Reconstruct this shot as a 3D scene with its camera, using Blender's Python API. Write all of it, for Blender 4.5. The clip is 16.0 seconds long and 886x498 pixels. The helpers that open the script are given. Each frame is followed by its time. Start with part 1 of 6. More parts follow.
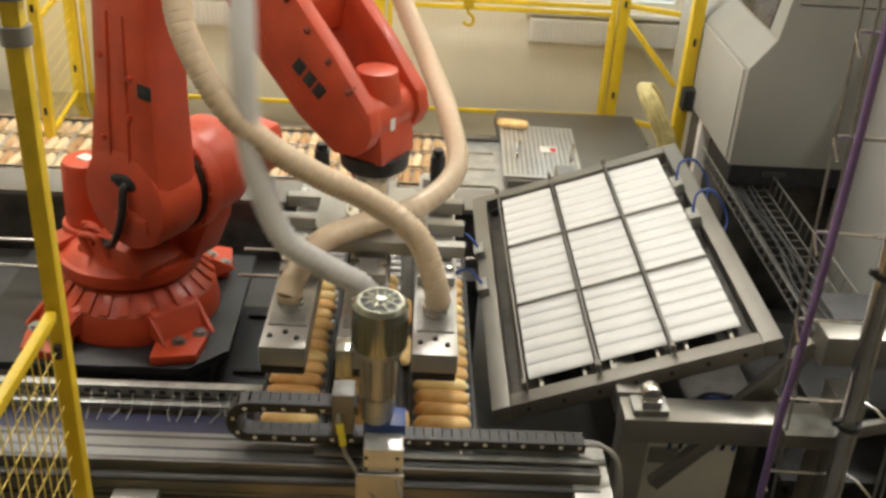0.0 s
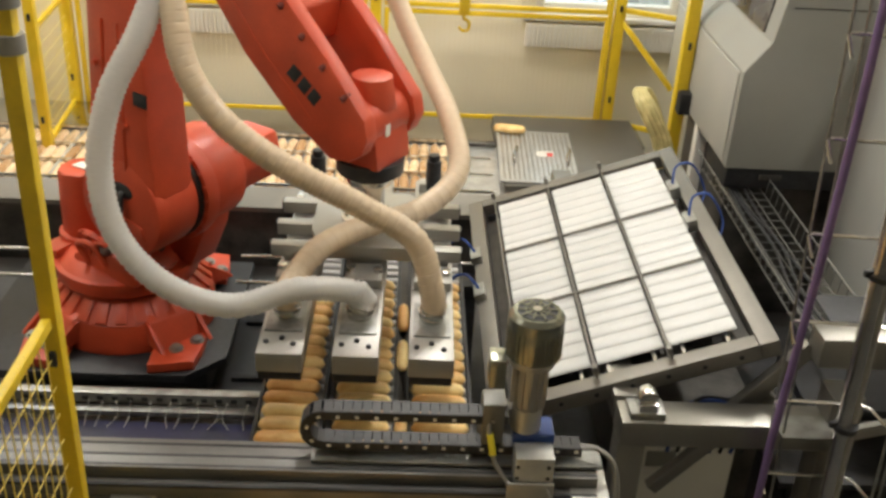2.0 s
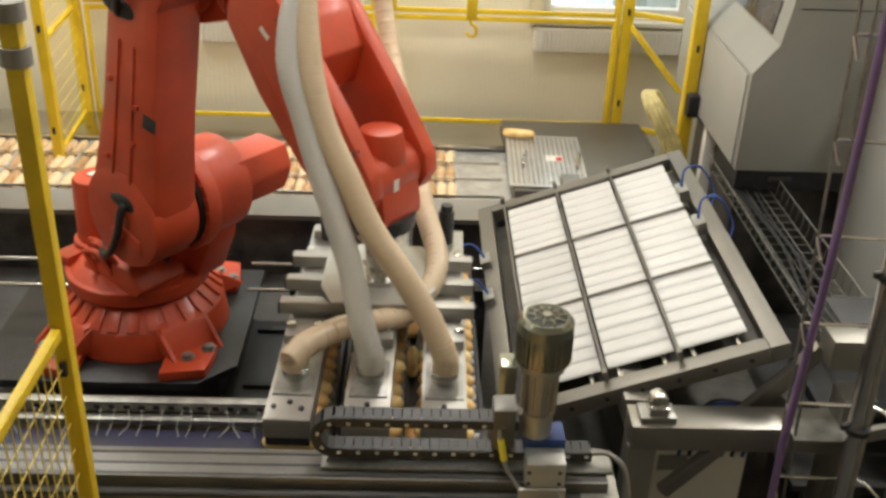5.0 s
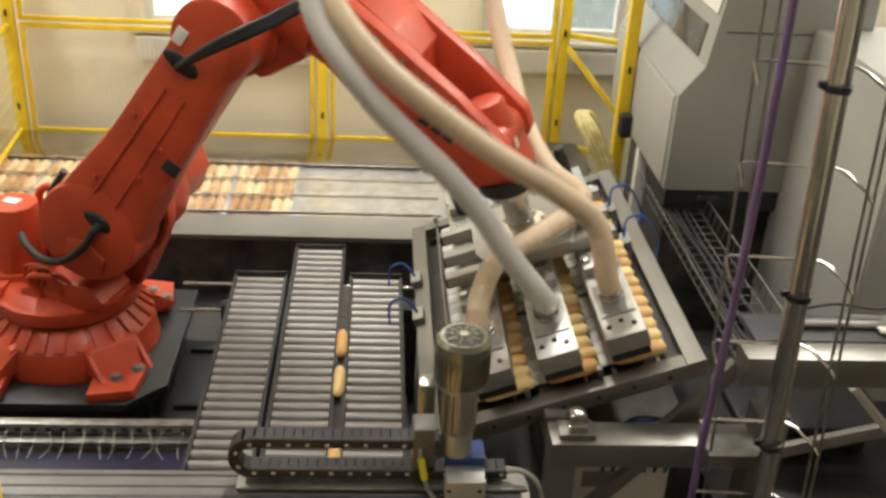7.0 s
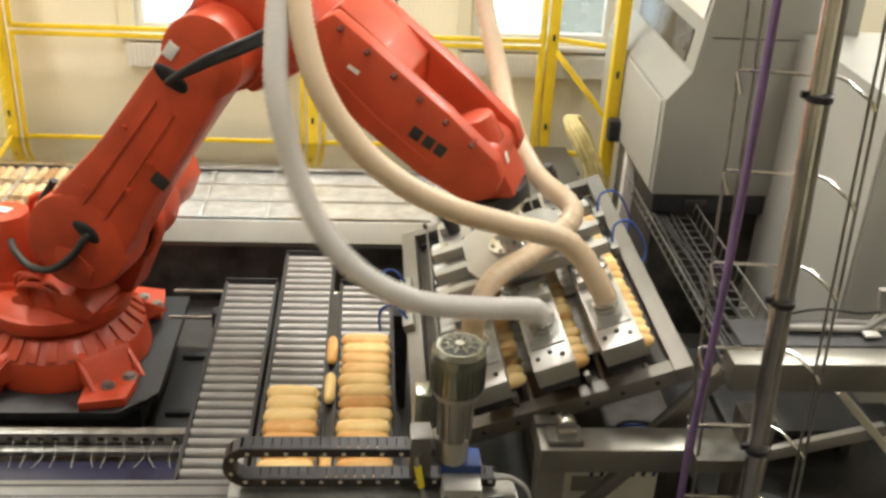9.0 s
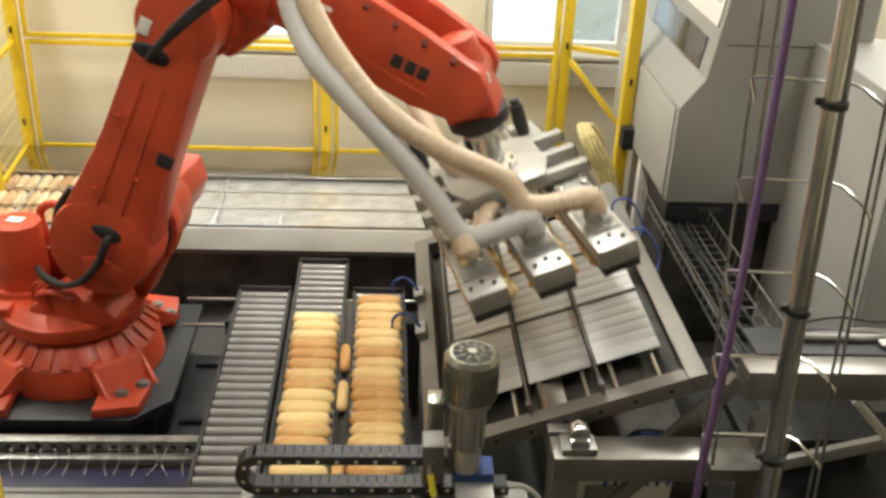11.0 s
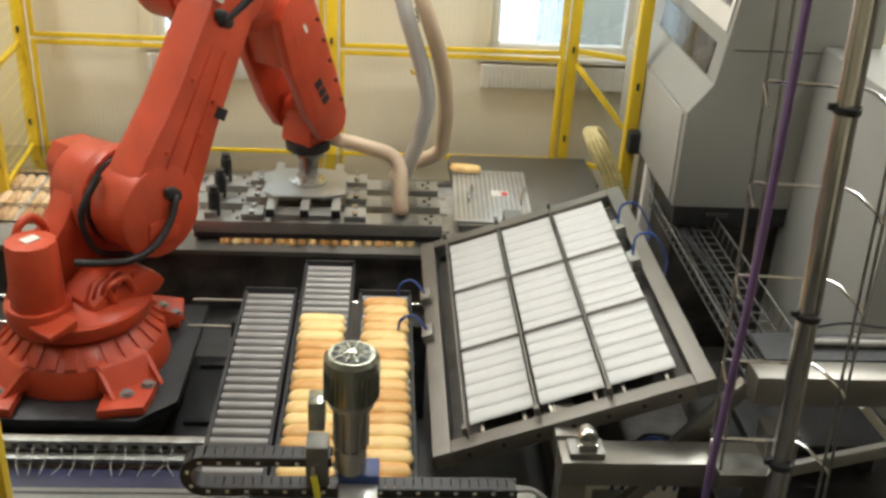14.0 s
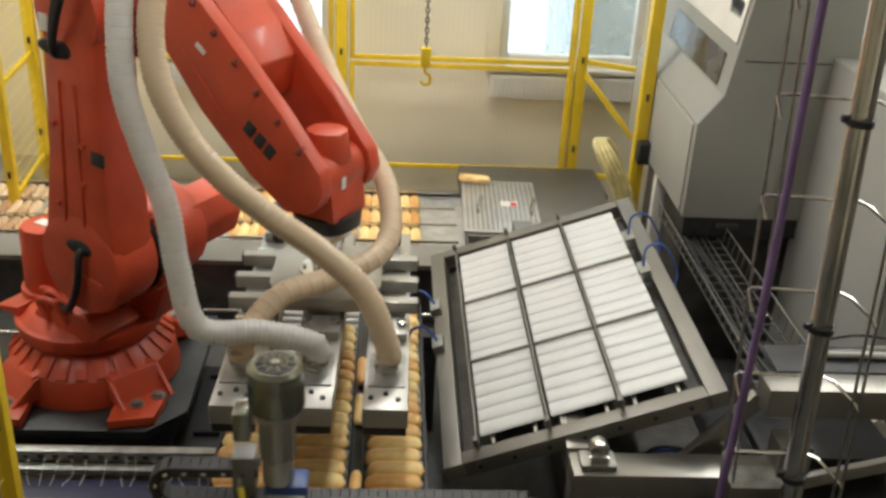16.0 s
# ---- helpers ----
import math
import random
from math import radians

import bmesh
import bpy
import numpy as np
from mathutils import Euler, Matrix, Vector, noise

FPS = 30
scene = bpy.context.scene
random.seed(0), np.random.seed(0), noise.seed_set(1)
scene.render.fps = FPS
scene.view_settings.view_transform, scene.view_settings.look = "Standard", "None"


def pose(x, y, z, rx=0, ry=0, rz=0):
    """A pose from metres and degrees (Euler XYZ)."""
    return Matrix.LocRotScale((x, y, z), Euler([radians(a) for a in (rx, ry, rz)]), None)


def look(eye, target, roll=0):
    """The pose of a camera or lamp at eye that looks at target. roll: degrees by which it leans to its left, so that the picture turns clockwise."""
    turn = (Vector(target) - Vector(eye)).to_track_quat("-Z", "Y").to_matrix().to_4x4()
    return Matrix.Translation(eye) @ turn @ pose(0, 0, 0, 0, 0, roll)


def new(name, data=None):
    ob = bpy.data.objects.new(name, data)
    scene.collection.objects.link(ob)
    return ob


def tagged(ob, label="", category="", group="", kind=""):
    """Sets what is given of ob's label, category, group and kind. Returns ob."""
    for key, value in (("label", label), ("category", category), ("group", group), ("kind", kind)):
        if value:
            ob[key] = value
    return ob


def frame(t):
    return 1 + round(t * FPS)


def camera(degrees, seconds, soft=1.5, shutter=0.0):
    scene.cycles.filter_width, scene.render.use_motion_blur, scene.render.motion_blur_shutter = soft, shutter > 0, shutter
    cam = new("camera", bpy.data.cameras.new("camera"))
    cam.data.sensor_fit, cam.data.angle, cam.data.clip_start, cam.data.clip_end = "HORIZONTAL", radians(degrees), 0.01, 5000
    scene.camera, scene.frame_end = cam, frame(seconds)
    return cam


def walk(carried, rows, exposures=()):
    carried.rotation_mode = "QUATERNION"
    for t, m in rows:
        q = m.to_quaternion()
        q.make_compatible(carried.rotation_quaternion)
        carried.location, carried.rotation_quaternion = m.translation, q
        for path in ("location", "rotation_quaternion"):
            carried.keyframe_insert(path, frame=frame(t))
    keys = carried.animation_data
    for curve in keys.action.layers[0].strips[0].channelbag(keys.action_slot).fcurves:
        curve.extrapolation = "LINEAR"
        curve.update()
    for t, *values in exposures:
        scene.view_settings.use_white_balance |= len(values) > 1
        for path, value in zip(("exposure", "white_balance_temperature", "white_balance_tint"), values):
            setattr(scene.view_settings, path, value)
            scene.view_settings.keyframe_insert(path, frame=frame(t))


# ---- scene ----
# ------------------------------------------------------------ camera
cam = camera(47.0, 16.0, soft=3.0, shutter=0.5)
PATH = [
    (0, -0.201, 0.011, 3.598, -0.92, -28.59, -3.31),
    (0.5, -0.187, 0.003, 3.592, -1.11, -28.44, -2.93),
    (1, -0.195, 0.003, 3.596, -1.21, -28.46, -2.93),
    (1.5, -0.172, 0.001, 3.591, -1.10, -28.25, -2.75),
    (2, -0.183, 0.003, 3.598, -1.12, -28.24, -2.93),
    (2.5, -0.188, 0.006, 3.601, -1.12, -28.11, -3.24),
    (3, -0.194, 0.001, 3.602, -1.25, -28.07, -3.04),
    (3.5, -0.182, 0.010, 3.585, -1.15, -28.15, -2.85),
    (4, -0.181, 0.002, 3.600, -1.01, -28.22, -2.51),
    (6.3, -0.145, 0.000, 3.607, -0.84, -27.33, -1.78),
    (6.5, -0.145, 0.000, 3.607, -1.25, -27.22, -2.06),
    (7, -0.004, -0.031, 3.641, -2.89, -26.95, -2.91),
    (7.5, 0.030, -0.046, 3.656, -3.27, -27.27, -2.42),
    (8, 0.041, -0.050, 3.662, -3.22, -27.21, -2.37),
    (8.5, 0.030, -0.044, 3.668, -3.41, -27.02, -2.51),
    (9, 0.011, -0.046, 3.690, -3.42, -26.94, -2.75),
    (9.5, 0.028, -0.047, 3.692, -3.15, -26.64, -2.87),
    (10, 0.021, -0.045, 3.681, -2.95, -26.46, -2.78),
    (12.5, 0.006, -0.039, 3.690, -2.61, -26.55, -2.15),
    (13, -0.018, -0.039, 3.681, -2.55, -26.39, -2.74),
    (13.5, -0.012, -0.037, 3.686, -2.57, -26.41, -2.58),
    (14, -0.025, -0.035, 3.676, -2.55, -26.31, -2.83),
    (14.5, -0.029, -0.035, 3.682, -2.66, -26.32, -2.79),
    (15, -0.023, -0.032, 3.681, -2.55, -26.24, -2.80),
    (15.5, -0.036, -0.023, 3.693, -2.60, -26.26, -2.94),
    (16, -0.045, -0.029, 3.685, -2.18, -25.83, -2.74),
]
walk(cam, [(t, pose(x, y, z, 90 + pitch, roll, yaw)) for t, x, y, z, yaw, pitch, roll in PATH],
     exposures=[(0, -0.09, 6350, 10), (4, -0.07, 6350, 10), (6.5, -0.22, 6400, 10), (7.5, 0.15, 6400, 10), (9, 0.22, 6400, 10), (10, 0.12, 6350, 10), (12.5, 0.06, 6150, 8), (13.5, -0.15, 6100, 8), (14.5, -0.33, 6050, 9), (16, -0.34, 6100, 9)])

# ------------------------------------------------------------ world and light
world = bpy.data.worlds.new("sky")
scene.world = world
world.use_nodes = True
wn = world.node_tree.nodes
sky = wn.new("ShaderNodeTexSky")
sky.sky_type, sky.sun_disc = "NISHITA", False
sky.sun_elevation, sky.sun_rotation = radians(35), radians(20)
world.node_tree.links.new(sky.outputs[0], wn["Background"].inputs[0])
wn["Background"].inputs[1].default_value = 0.1
sun = new("sun", bpy.data.lights.new("sun", "SUN"))
sun.data.energy, sun.data.angle, sun.data.color = 1.0, radians(12), (1, 0.95, 0.88)
sun.matrix_world = look((0, 20, 14), (0, 8, 0))
scene.view_settings.exposure = 0.0


# ------------------------------------------------------------ materials
def mat(name, color, rough=0.5, metal=0.0, vary=0.12, scale=6.0, bump=0.05, fine=60.0, tint=None, random_piece=0.0, stretch=None, coat=0.0):
    """A surface with stains at one scale and grain at another."""
    m = bpy.data.materials.new(name)
    m.use_nodes = True
    nt = m.node_tree
    n, link = nt.nodes, nt.links.new
    b = n["Principled BSDF"]
    tc = n.new("ShaderNodeTexCoord")
    src = tc.outputs["Object"]
    if stretch:
        mp = n.new("ShaderNodeMapping")
        mp.inputs["Scale"].default_value = stretch
        link(src, mp.inputs[0])
        src = mp.outputs[0]
    big, small = n.new("ShaderNodeTexNoise"), n.new("ShaderNodeTexNoise")
    big.inputs["Scale"].default_value, small.inputs["Scale"].default_value = scale, fine
    big.inputs["Detail"].default_value = 4
    link(src, big.inputs["Vector"]), link(src, small.inputs["Vector"])
    ramp = n.new("ShaderNodeValToRGB")
    dark = [c * (1 - vary * 1.6) for c in (tint or color)]
    lite = [min(1, c * (1 + vary)) for c in color]
    ramp.color_ramp.elements[0].color, ramp.color_ramp.elements[1].color = (*dark, 1), (*lite, 1)
    ramp.color_ramp.elements[0].position, ramp.color_ramp.elements[1].position = 0.28, 0.72
    add = n.new("ShaderNodeMath")
    add.operation, add.inputs[1].default_value = "MULTIPLY_ADD", 0.25
    link(small.outputs["Fac"], add.inputs[0]), link(big.outputs["Fac"], add.inputs[2])
    sub = n.new("ShaderNodeMath")
    sub.operation, sub.inputs[1].default_value = "SUBTRACT", 0.125
    link(add.outputs[0], sub.inputs[0])
    out = sub.outputs[0]
    if random_piece:
        info = n.new("ShaderNodeObjectInfo")
        mr = n.new("ShaderNodeMath")
        mr.operation, mr.inputs[1].default_value = "MULTIPLY_ADD", random_piece
        link(info.outputs["Random"], mr.inputs[0]), link(out, mr.inputs[2])
        s2 = n.new("ShaderNodeMath")
        s2.operation, s2.inputs[1].default_value = "SUBTRACT", random_piece / 2
        link(mr.outputs[0], s2.inputs[0])
        out = s2.outputs[0]
    link(out, ramp.inputs[0])
    link(ramp.outputs[0], b.inputs["Base Color"])
    rr = n.new("ShaderNodeMapRange")
    rr.inputs["To Min"].default_value, rr.inputs["To Max"].default_value = max(0.03, rough - 0.1), min(1, rough + 0.12)
    link(big.outputs["Fac"], rr.inputs["Value"]), link(rr.outputs[0], b.inputs["Roughness"])
    b.inputs["Metallic"].default_value = metal
    b.inputs["Coat Weight"].default_value = coat
    if bump:
        bp = n.new("ShaderNodeBump")
        bp.inputs["Strength"].default_value, bp.inputs["Distance"].default_value = bump, 0.01
        link(small.outputs["Fac"], bp.inputs["Height"]), link(bp.outputs[0], b.inputs["Normal"])
    return m


def glow(name, color, strength):
    m = bpy.data.materials.new(name)
    m.use_nodes = True
    b = m.node_tree.nodes["Principled BSDF"]
    b.inputs["Base Color"].default_value = (*color, 1)
    b.inputs["Emission Color"].default_value = (*color, 1)
    b.inputs["Emission Strength"].default_value = strength
    return m


def clear(name, color, rough=0.1, through_part=0.8):
    m = bpy.data.materials.new(name)
    m.use_nodes = True
    b = m.node_tree.nodes["Principled BSDF"]
    b.inputs["Base Color"].default_value = (*color, 1)
    b.inputs["Roughness"].default_value = rough
    b.inputs["Alpha"].default_value = 1 - through_part
    return m


ORANGE = mat("orange_paint", (0.57, 0.072, 0.026), 0.40, 0, 0.14, 4, 0.03, 90, coat=0.06)
SCREEN = mat("dark_screen_glass", (0.075, 0.068, 0.066), 0.25, 0, 0.2, 4, 0.0)
SCREW = mat("dark_orange_screw", (0.16, 0.03, 0.02), 0.5, 0, 0.1, 12, 0.02)
BLACK = mat("black_plastic", (0.024, 0.024, 0.026), 0.45, 0, 0.3, 20, 0.05)
DARK = mat("dark_steel", (0.045, 0.045, 0.048), 0.5, 0.3, 0.35, 5, 0.08, 40)
STEEL = mat("brushed_steel", (0.235, 0.222, 0.20), 0.52, 0.85, 0.10, 3, 0.04, 120, stretch=(1, 1, 0.2))
SATIN = mat("satin_stainless", (0.30, 0.285, 0.255), 0.36, 0.8, 0.10, 3, 0.04, 120)
BRIGHT = mat("polished_steel", (0.66, 0.65, 0.63), 0.2, 1.0, 0.08, 8, 0.02)
ALU = mat("anodised_aluminium", (0.45, 0.44, 0.41), 0.42, 0.75, 0.08, 5, 0.03, 140)
GALV = mat("galvanised_steel", (0.33, 0.33, 0.31), 0.4, 0.85, 0.2, 14, 0.05)
PROFILE = mat("grey_profile", (0.19, 0.186, 0.176), 0.45, 0.7, 0.14, 4, 0.04, 80)
TIE = mat("cable_tie_nylon", (0.5, 0.49, 0.45), 0.5, 0, 0.1, 12, 0.02)
PALE_ALU = mat("pale_aluminium", (0.62, 0.62, 0.60), 0.35, 0.5, 0.1, 6, 0.03, 90)
ROLLER = mat("grey_roller", (0.33, 0.32, 0.31), 0.42, 0.55, 0.1, 10, 0.03, 90)
YELLOW = mat("yellow_paint", (0.80, 0.56, 0.02), 0.42, 0, 0.10, 5, 0.04)
WALL = mat("cream_wall", (0.84, 0.78, 0.61), 0.7, 0, 0.04, 1.2, 0.03, 60)
WHITE = mat("white_paint", (0.80, 0.78, 0.72), 0.5, 0, 0.04, 3, 0.02)
SLAT = mat("white_plastic", (0.64, 0.64, 0.625), 0.4, 0, 0.03, 8, 0.02)
FLOOR = mat("grey_floor", (0.09, 0.088, 0.085), 0.5, 0, 0.3, 2, 0.05, 30)
# grey holding the front's shade; the pale one also carries window light
CABINET = mat("grey_cabinet_paint", (0.31, 0.31, 0.28), 0.5, 0, 0.06, 2, 0.03, 150)
CABINET_PALE_LIT = mat("pale_lit_cabinet_paint", (0.40, 0.40, 0.37), 0.5, 0, 0.05, 2, 0.03, 150)
GREEN = mat("grey_green_motor_paint", (0.31, 0.315, 0.26), 0.22, 0.8, 0.12, 8, 0.04)
BLUE = mat("blue_plastic", (0.02, 0.06, 0.26), 0.4, 0, 0.2, 10, 0.05)
NAVY = mat("navy_sheet", (0.02, 0.022, 0.07), 0.4, 0, 0.3, 6, 0.05)
PURPLE = mat("purple_cable", (0.20, 0.125, 0.28), 0.45, 0, 0.1, 12, 0.03)
GREYCABLE = mat("grey_cable", (0.30, 0.29, 0.27), 0.5, 0, 0.1, 12, 0.03)
TAG = mat("yellow_tag", (0.85, 0.75, 0.05), 0.5, 0, 0.06, 12, 0.02)
RED = mat("red_print", (0.6, 0.05, 0.05), 0.5, 0, 0.1, 12, 0.02)
BUN = mat("baked_crust", (0.93, 0.69, 0.31), 0.5, 0, 0.10, 7, 0.12, 45, tint=(0.84, 0.44, 0.13), random_piece=0.5, stretch=(1, 2.6, 1))
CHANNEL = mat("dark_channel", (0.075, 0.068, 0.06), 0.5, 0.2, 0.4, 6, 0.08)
FILM = mat("clear_film_over_steel", (0.74, 0.74, 0.72), 0.14, 0.5, 0.15, 9, 0.35, 22)
PACKED_BUN = mat("crust_under_film", (0.80, 0.62, 0.40), 0.25, 0, 0.14, 12, 0.15, 40, tint=(0.62, 0.36, 0.17), random_piece=0.6, coat=0.6)
POLISHED = mat("mirror_steel", (0.50, 0.49, 0.46), 0.13, 1.0, 0.1, 3, 0.01, 60)
SKYGLOW = glow("daylight_outside", (0.78, 0.93, 1.0), 2.0)
GLASS = clear("window_glass", (0.9, 0.95, 0.97), 0.03, 0.93)


def hose_material(name, color, alpha):
    m = bpy.data.materials.new(name)
    m.use_nodes = True
    b = m.node_tree.nodes["Principled BSDF"]
    nz = m.node_tree.nodes.new("ShaderNodeTexNoise")
    nz.inputs["Scale"].default_value = 18
    tc = m.node_tree.nodes.new("ShaderNodeTexCoord")
    rp = m.node_tree.nodes.new("ShaderNodeValToRGB")
    rp.color_ramp.elements[0].color = (*[c * 0.86 for c in color], 1)
    rp.color_ramp.elements[1].color = (*color, 1)
    m.node_tree.links.new(tc.outputs["Object"], nz.inputs["Vector"])
    m.node_tree.links.new(nz.outputs["Fac"], rp.inputs[0])
    m.node_tree.links.new(rp.outputs[0], b.inputs["Base Color"])
    b.inputs["Roughness"].default_value = 0.28
    b.inputs["Alpha"].default_value = alpha
    b.inputs["Subsurface Weight"].default_value = 0.0
    return m


HOSE = hose_material("beige_clear_hose", (0.88, 0.70, 0.49), 0.76)
HOSE_PALE = hose_material("pale_clear_hose", (0.88, 0.86, 0.82), 0.55)


# ------------------------------------------------------------ mesh helpers
def place(bm, verts, m):
    if m is not None:
        bmesh.ops.transform(bm, matrix=m, verts=verts)
    return verts


def box(bm, c, s, bevel=0.0, m=None):
    """A box with centre c and size s."""
    vs = bmesh.ops.create_cube(bm, size=1)["verts"]
    bmesh.ops.transform(bm, matrix=Matrix.Translation(c) @ Matrix.Diagonal((*s, 1)), verts=vs)
    if bevel:
        es = list({e for v in vs for e in v.link_edges})
        r = bmesh.ops.bevel(bm, geom=es, offset=bevel, segments=2, affect="EDGES", profile=0.6)
        vs = list({v for f in r["faces"] for v in f.verts} | {v for v in vs if v.is_valid})
    return place(bm, vs, m)


def rod(bm, a, b, r, r2=None, seg=16, m=None, bevel=0.0):
    """A round bar from a to b."""
    a, b = Vector(a), Vector(b)
    d = b - a
    vs = bmesh.ops.create_cone(bm, cap_ends=True, segments=seg, radius1=r, radius2=r if r2 is None else r2, depth=d.length)["verts"]
    q = d.to_track_quat("Z", "Y").to_matrix().to_4x4()
    bmesh.ops.transform(bm, matrix=Matrix.Translation((a + b) / 2) @ q, verts=vs)
    if bevel:
        es = [e for e in {e for v in vs for e in v.link_edges} if len(e.link_faces) == 2 and e.calc_face_angle() > 0.9]
        rr = bmesh.ops.bevel(bm, geom=es, offset=bevel, segments=2, affect="EDGES", profile=0.6)
        vs = list({v for f in rr["faces"] for v in f.verts} | {v for v in vs if v.is_valid})
    return place(bm, vs, m)


def prism(bm, pts, depth, axis="y", c=0.0, bevel=0.0, m=None):
    """The outline pts, in the plane across axis, thick by depth round c."""
    def at(p, w):
        return {"y": (p[0], w, p[1]), "x": (w, p[0], p[1]), "z": (p[0], p[1], w)}[axis]
    lo = [bm.verts.new(at(p, c - depth / 2)) for p in pts]
    hi = [bm.verts.new(at(p, c + depth / 2)) for p in pts]
    fs = [bm.faces.new(lo), bm.faces.new(hi[::-1])]
    k = len(pts)
    for i in range(k):
        fs.append(bm.faces.new((lo[i], hi[i], hi[(i + 1) % k], lo[(i + 1) % k])))
    bmesh.ops.recalc_face_normals(bm, faces=fs)
    vs = lo + hi
    if bevel:
        es = list({e for v in vs for e in v.link_edges})
        r = bmesh.ops.bevel(bm, geom=es, offset=bevel, segments=2, affect="EDGES", profile=0.6)
        vs = list({v for f in r["faces"] for v in f.verts} | {v for v in vs if v.is_valid})
    return place(bm, vs, m)


def tube(bm, pts, r, seg=10, closed=False):
    """A round wire or hose along pts."""
    pts = [Vector(p) for p in pts]
    rings = []
    k = len(pts)
    n0 = None
    for i, p in enumerate(pts):
        d = ((pts[(i + 1) % k] if closed or i < k - 1 else p) - (pts[i - 1] if closed or i else p)).normalized()
        if n0 is None:
            n0 = d.orthogonal().normalized()
        n0 = (n0 - d * n0.dot(d)).normalized()
        s = d.cross(n0)
        rings.append([bm.verts.new(p + (n0 * math.cos(a) + s * math.sin(a)) * r) for a in [2 * math.pi * j / seg for j in range(seg)]])
    for i in range(k if closed else k - 1):
        a, b = rings[i], rings[(i + 1) % k]
        for j in range(seg):
            bm.faces.new((a[j], a[(j + 1) % seg], b[(j + 1) % seg], b[j]))
    if not closed:
        bm.faces.new(rings[0][::-1]), bm.faces.new(rings[-1])


def bez(pts, n=16):
    """A smooth line through pts."""
    P = [Vector(p) for p in pts]
    P = [P[0] * 2 - P[1]] + P + [P[-1] * 2 - P[-2]]
    out = []
    for i in range(1, len(P) - 2):
        a, b, c, d = P[i - 1:i + 3]
        for k in range(n):
            u = k / n
            out.append(0.5 * (2 * b + (c - a) * u + (2 * a - 5 * b + 4 * c - d) * u * u + (3 * b - a - 3 * c + d) * u ** 3))
    return out + [P[-2]]


def mesh(bm, name, material, smooth=40):
    me = bpy.data.meshes.new(name)
    bm.normal_update()
    bm.to_mesh(me)
    bm.free()
    for mm in (material if isinstance(material, (list, tuple)) else [material]):
        me.materials.append(mm)
    if smooth:
        me.shade_smooth()
        me.set_sharp_from_angle(angle=radians(smooth))
    return me


def part(name, bm, material, parent, label="", smooth=40):
    ob = new(name, mesh(bm, name, material, smooth))
    ob.parent = parent
    if label:
        ob["label"] = label
    return ob


def thing(name, label, category, at=None, group="", kind=""):
    ob = new(name)
    ob.empty_display_size = 0.1
    if at is not None:
        ob.matrix_basis = at
    return tagged(ob, label, category, group, kind)


def solid(name, bm, material, label, category, group="", kind="", at=None, smooth=40):
    ob = new(name, mesh(bm, name, material, smooth))
    if at is not None:
        ob.matrix_basis = at
    return tagged(ob, label, category, group, kind)


def B():
    return bmesh.new()


def boxes(*items):
    bm = bmesh.new()
    for c, s, *bv in items:
        box(bm, c, s, *(bv[:1] or [0.0]))
    return bm

# ------------------------------------------------------------ the hall
ROOM = dict(x0=-6.5, x1=6.5, y0=-3.5, y1=8.2, z1=5.2)
LANE_Z = 0.80
WINDOWS = [(-1.88, -0.55, 1.42, 2.75), (0.84, 2.02, 1.42, 2.75)]


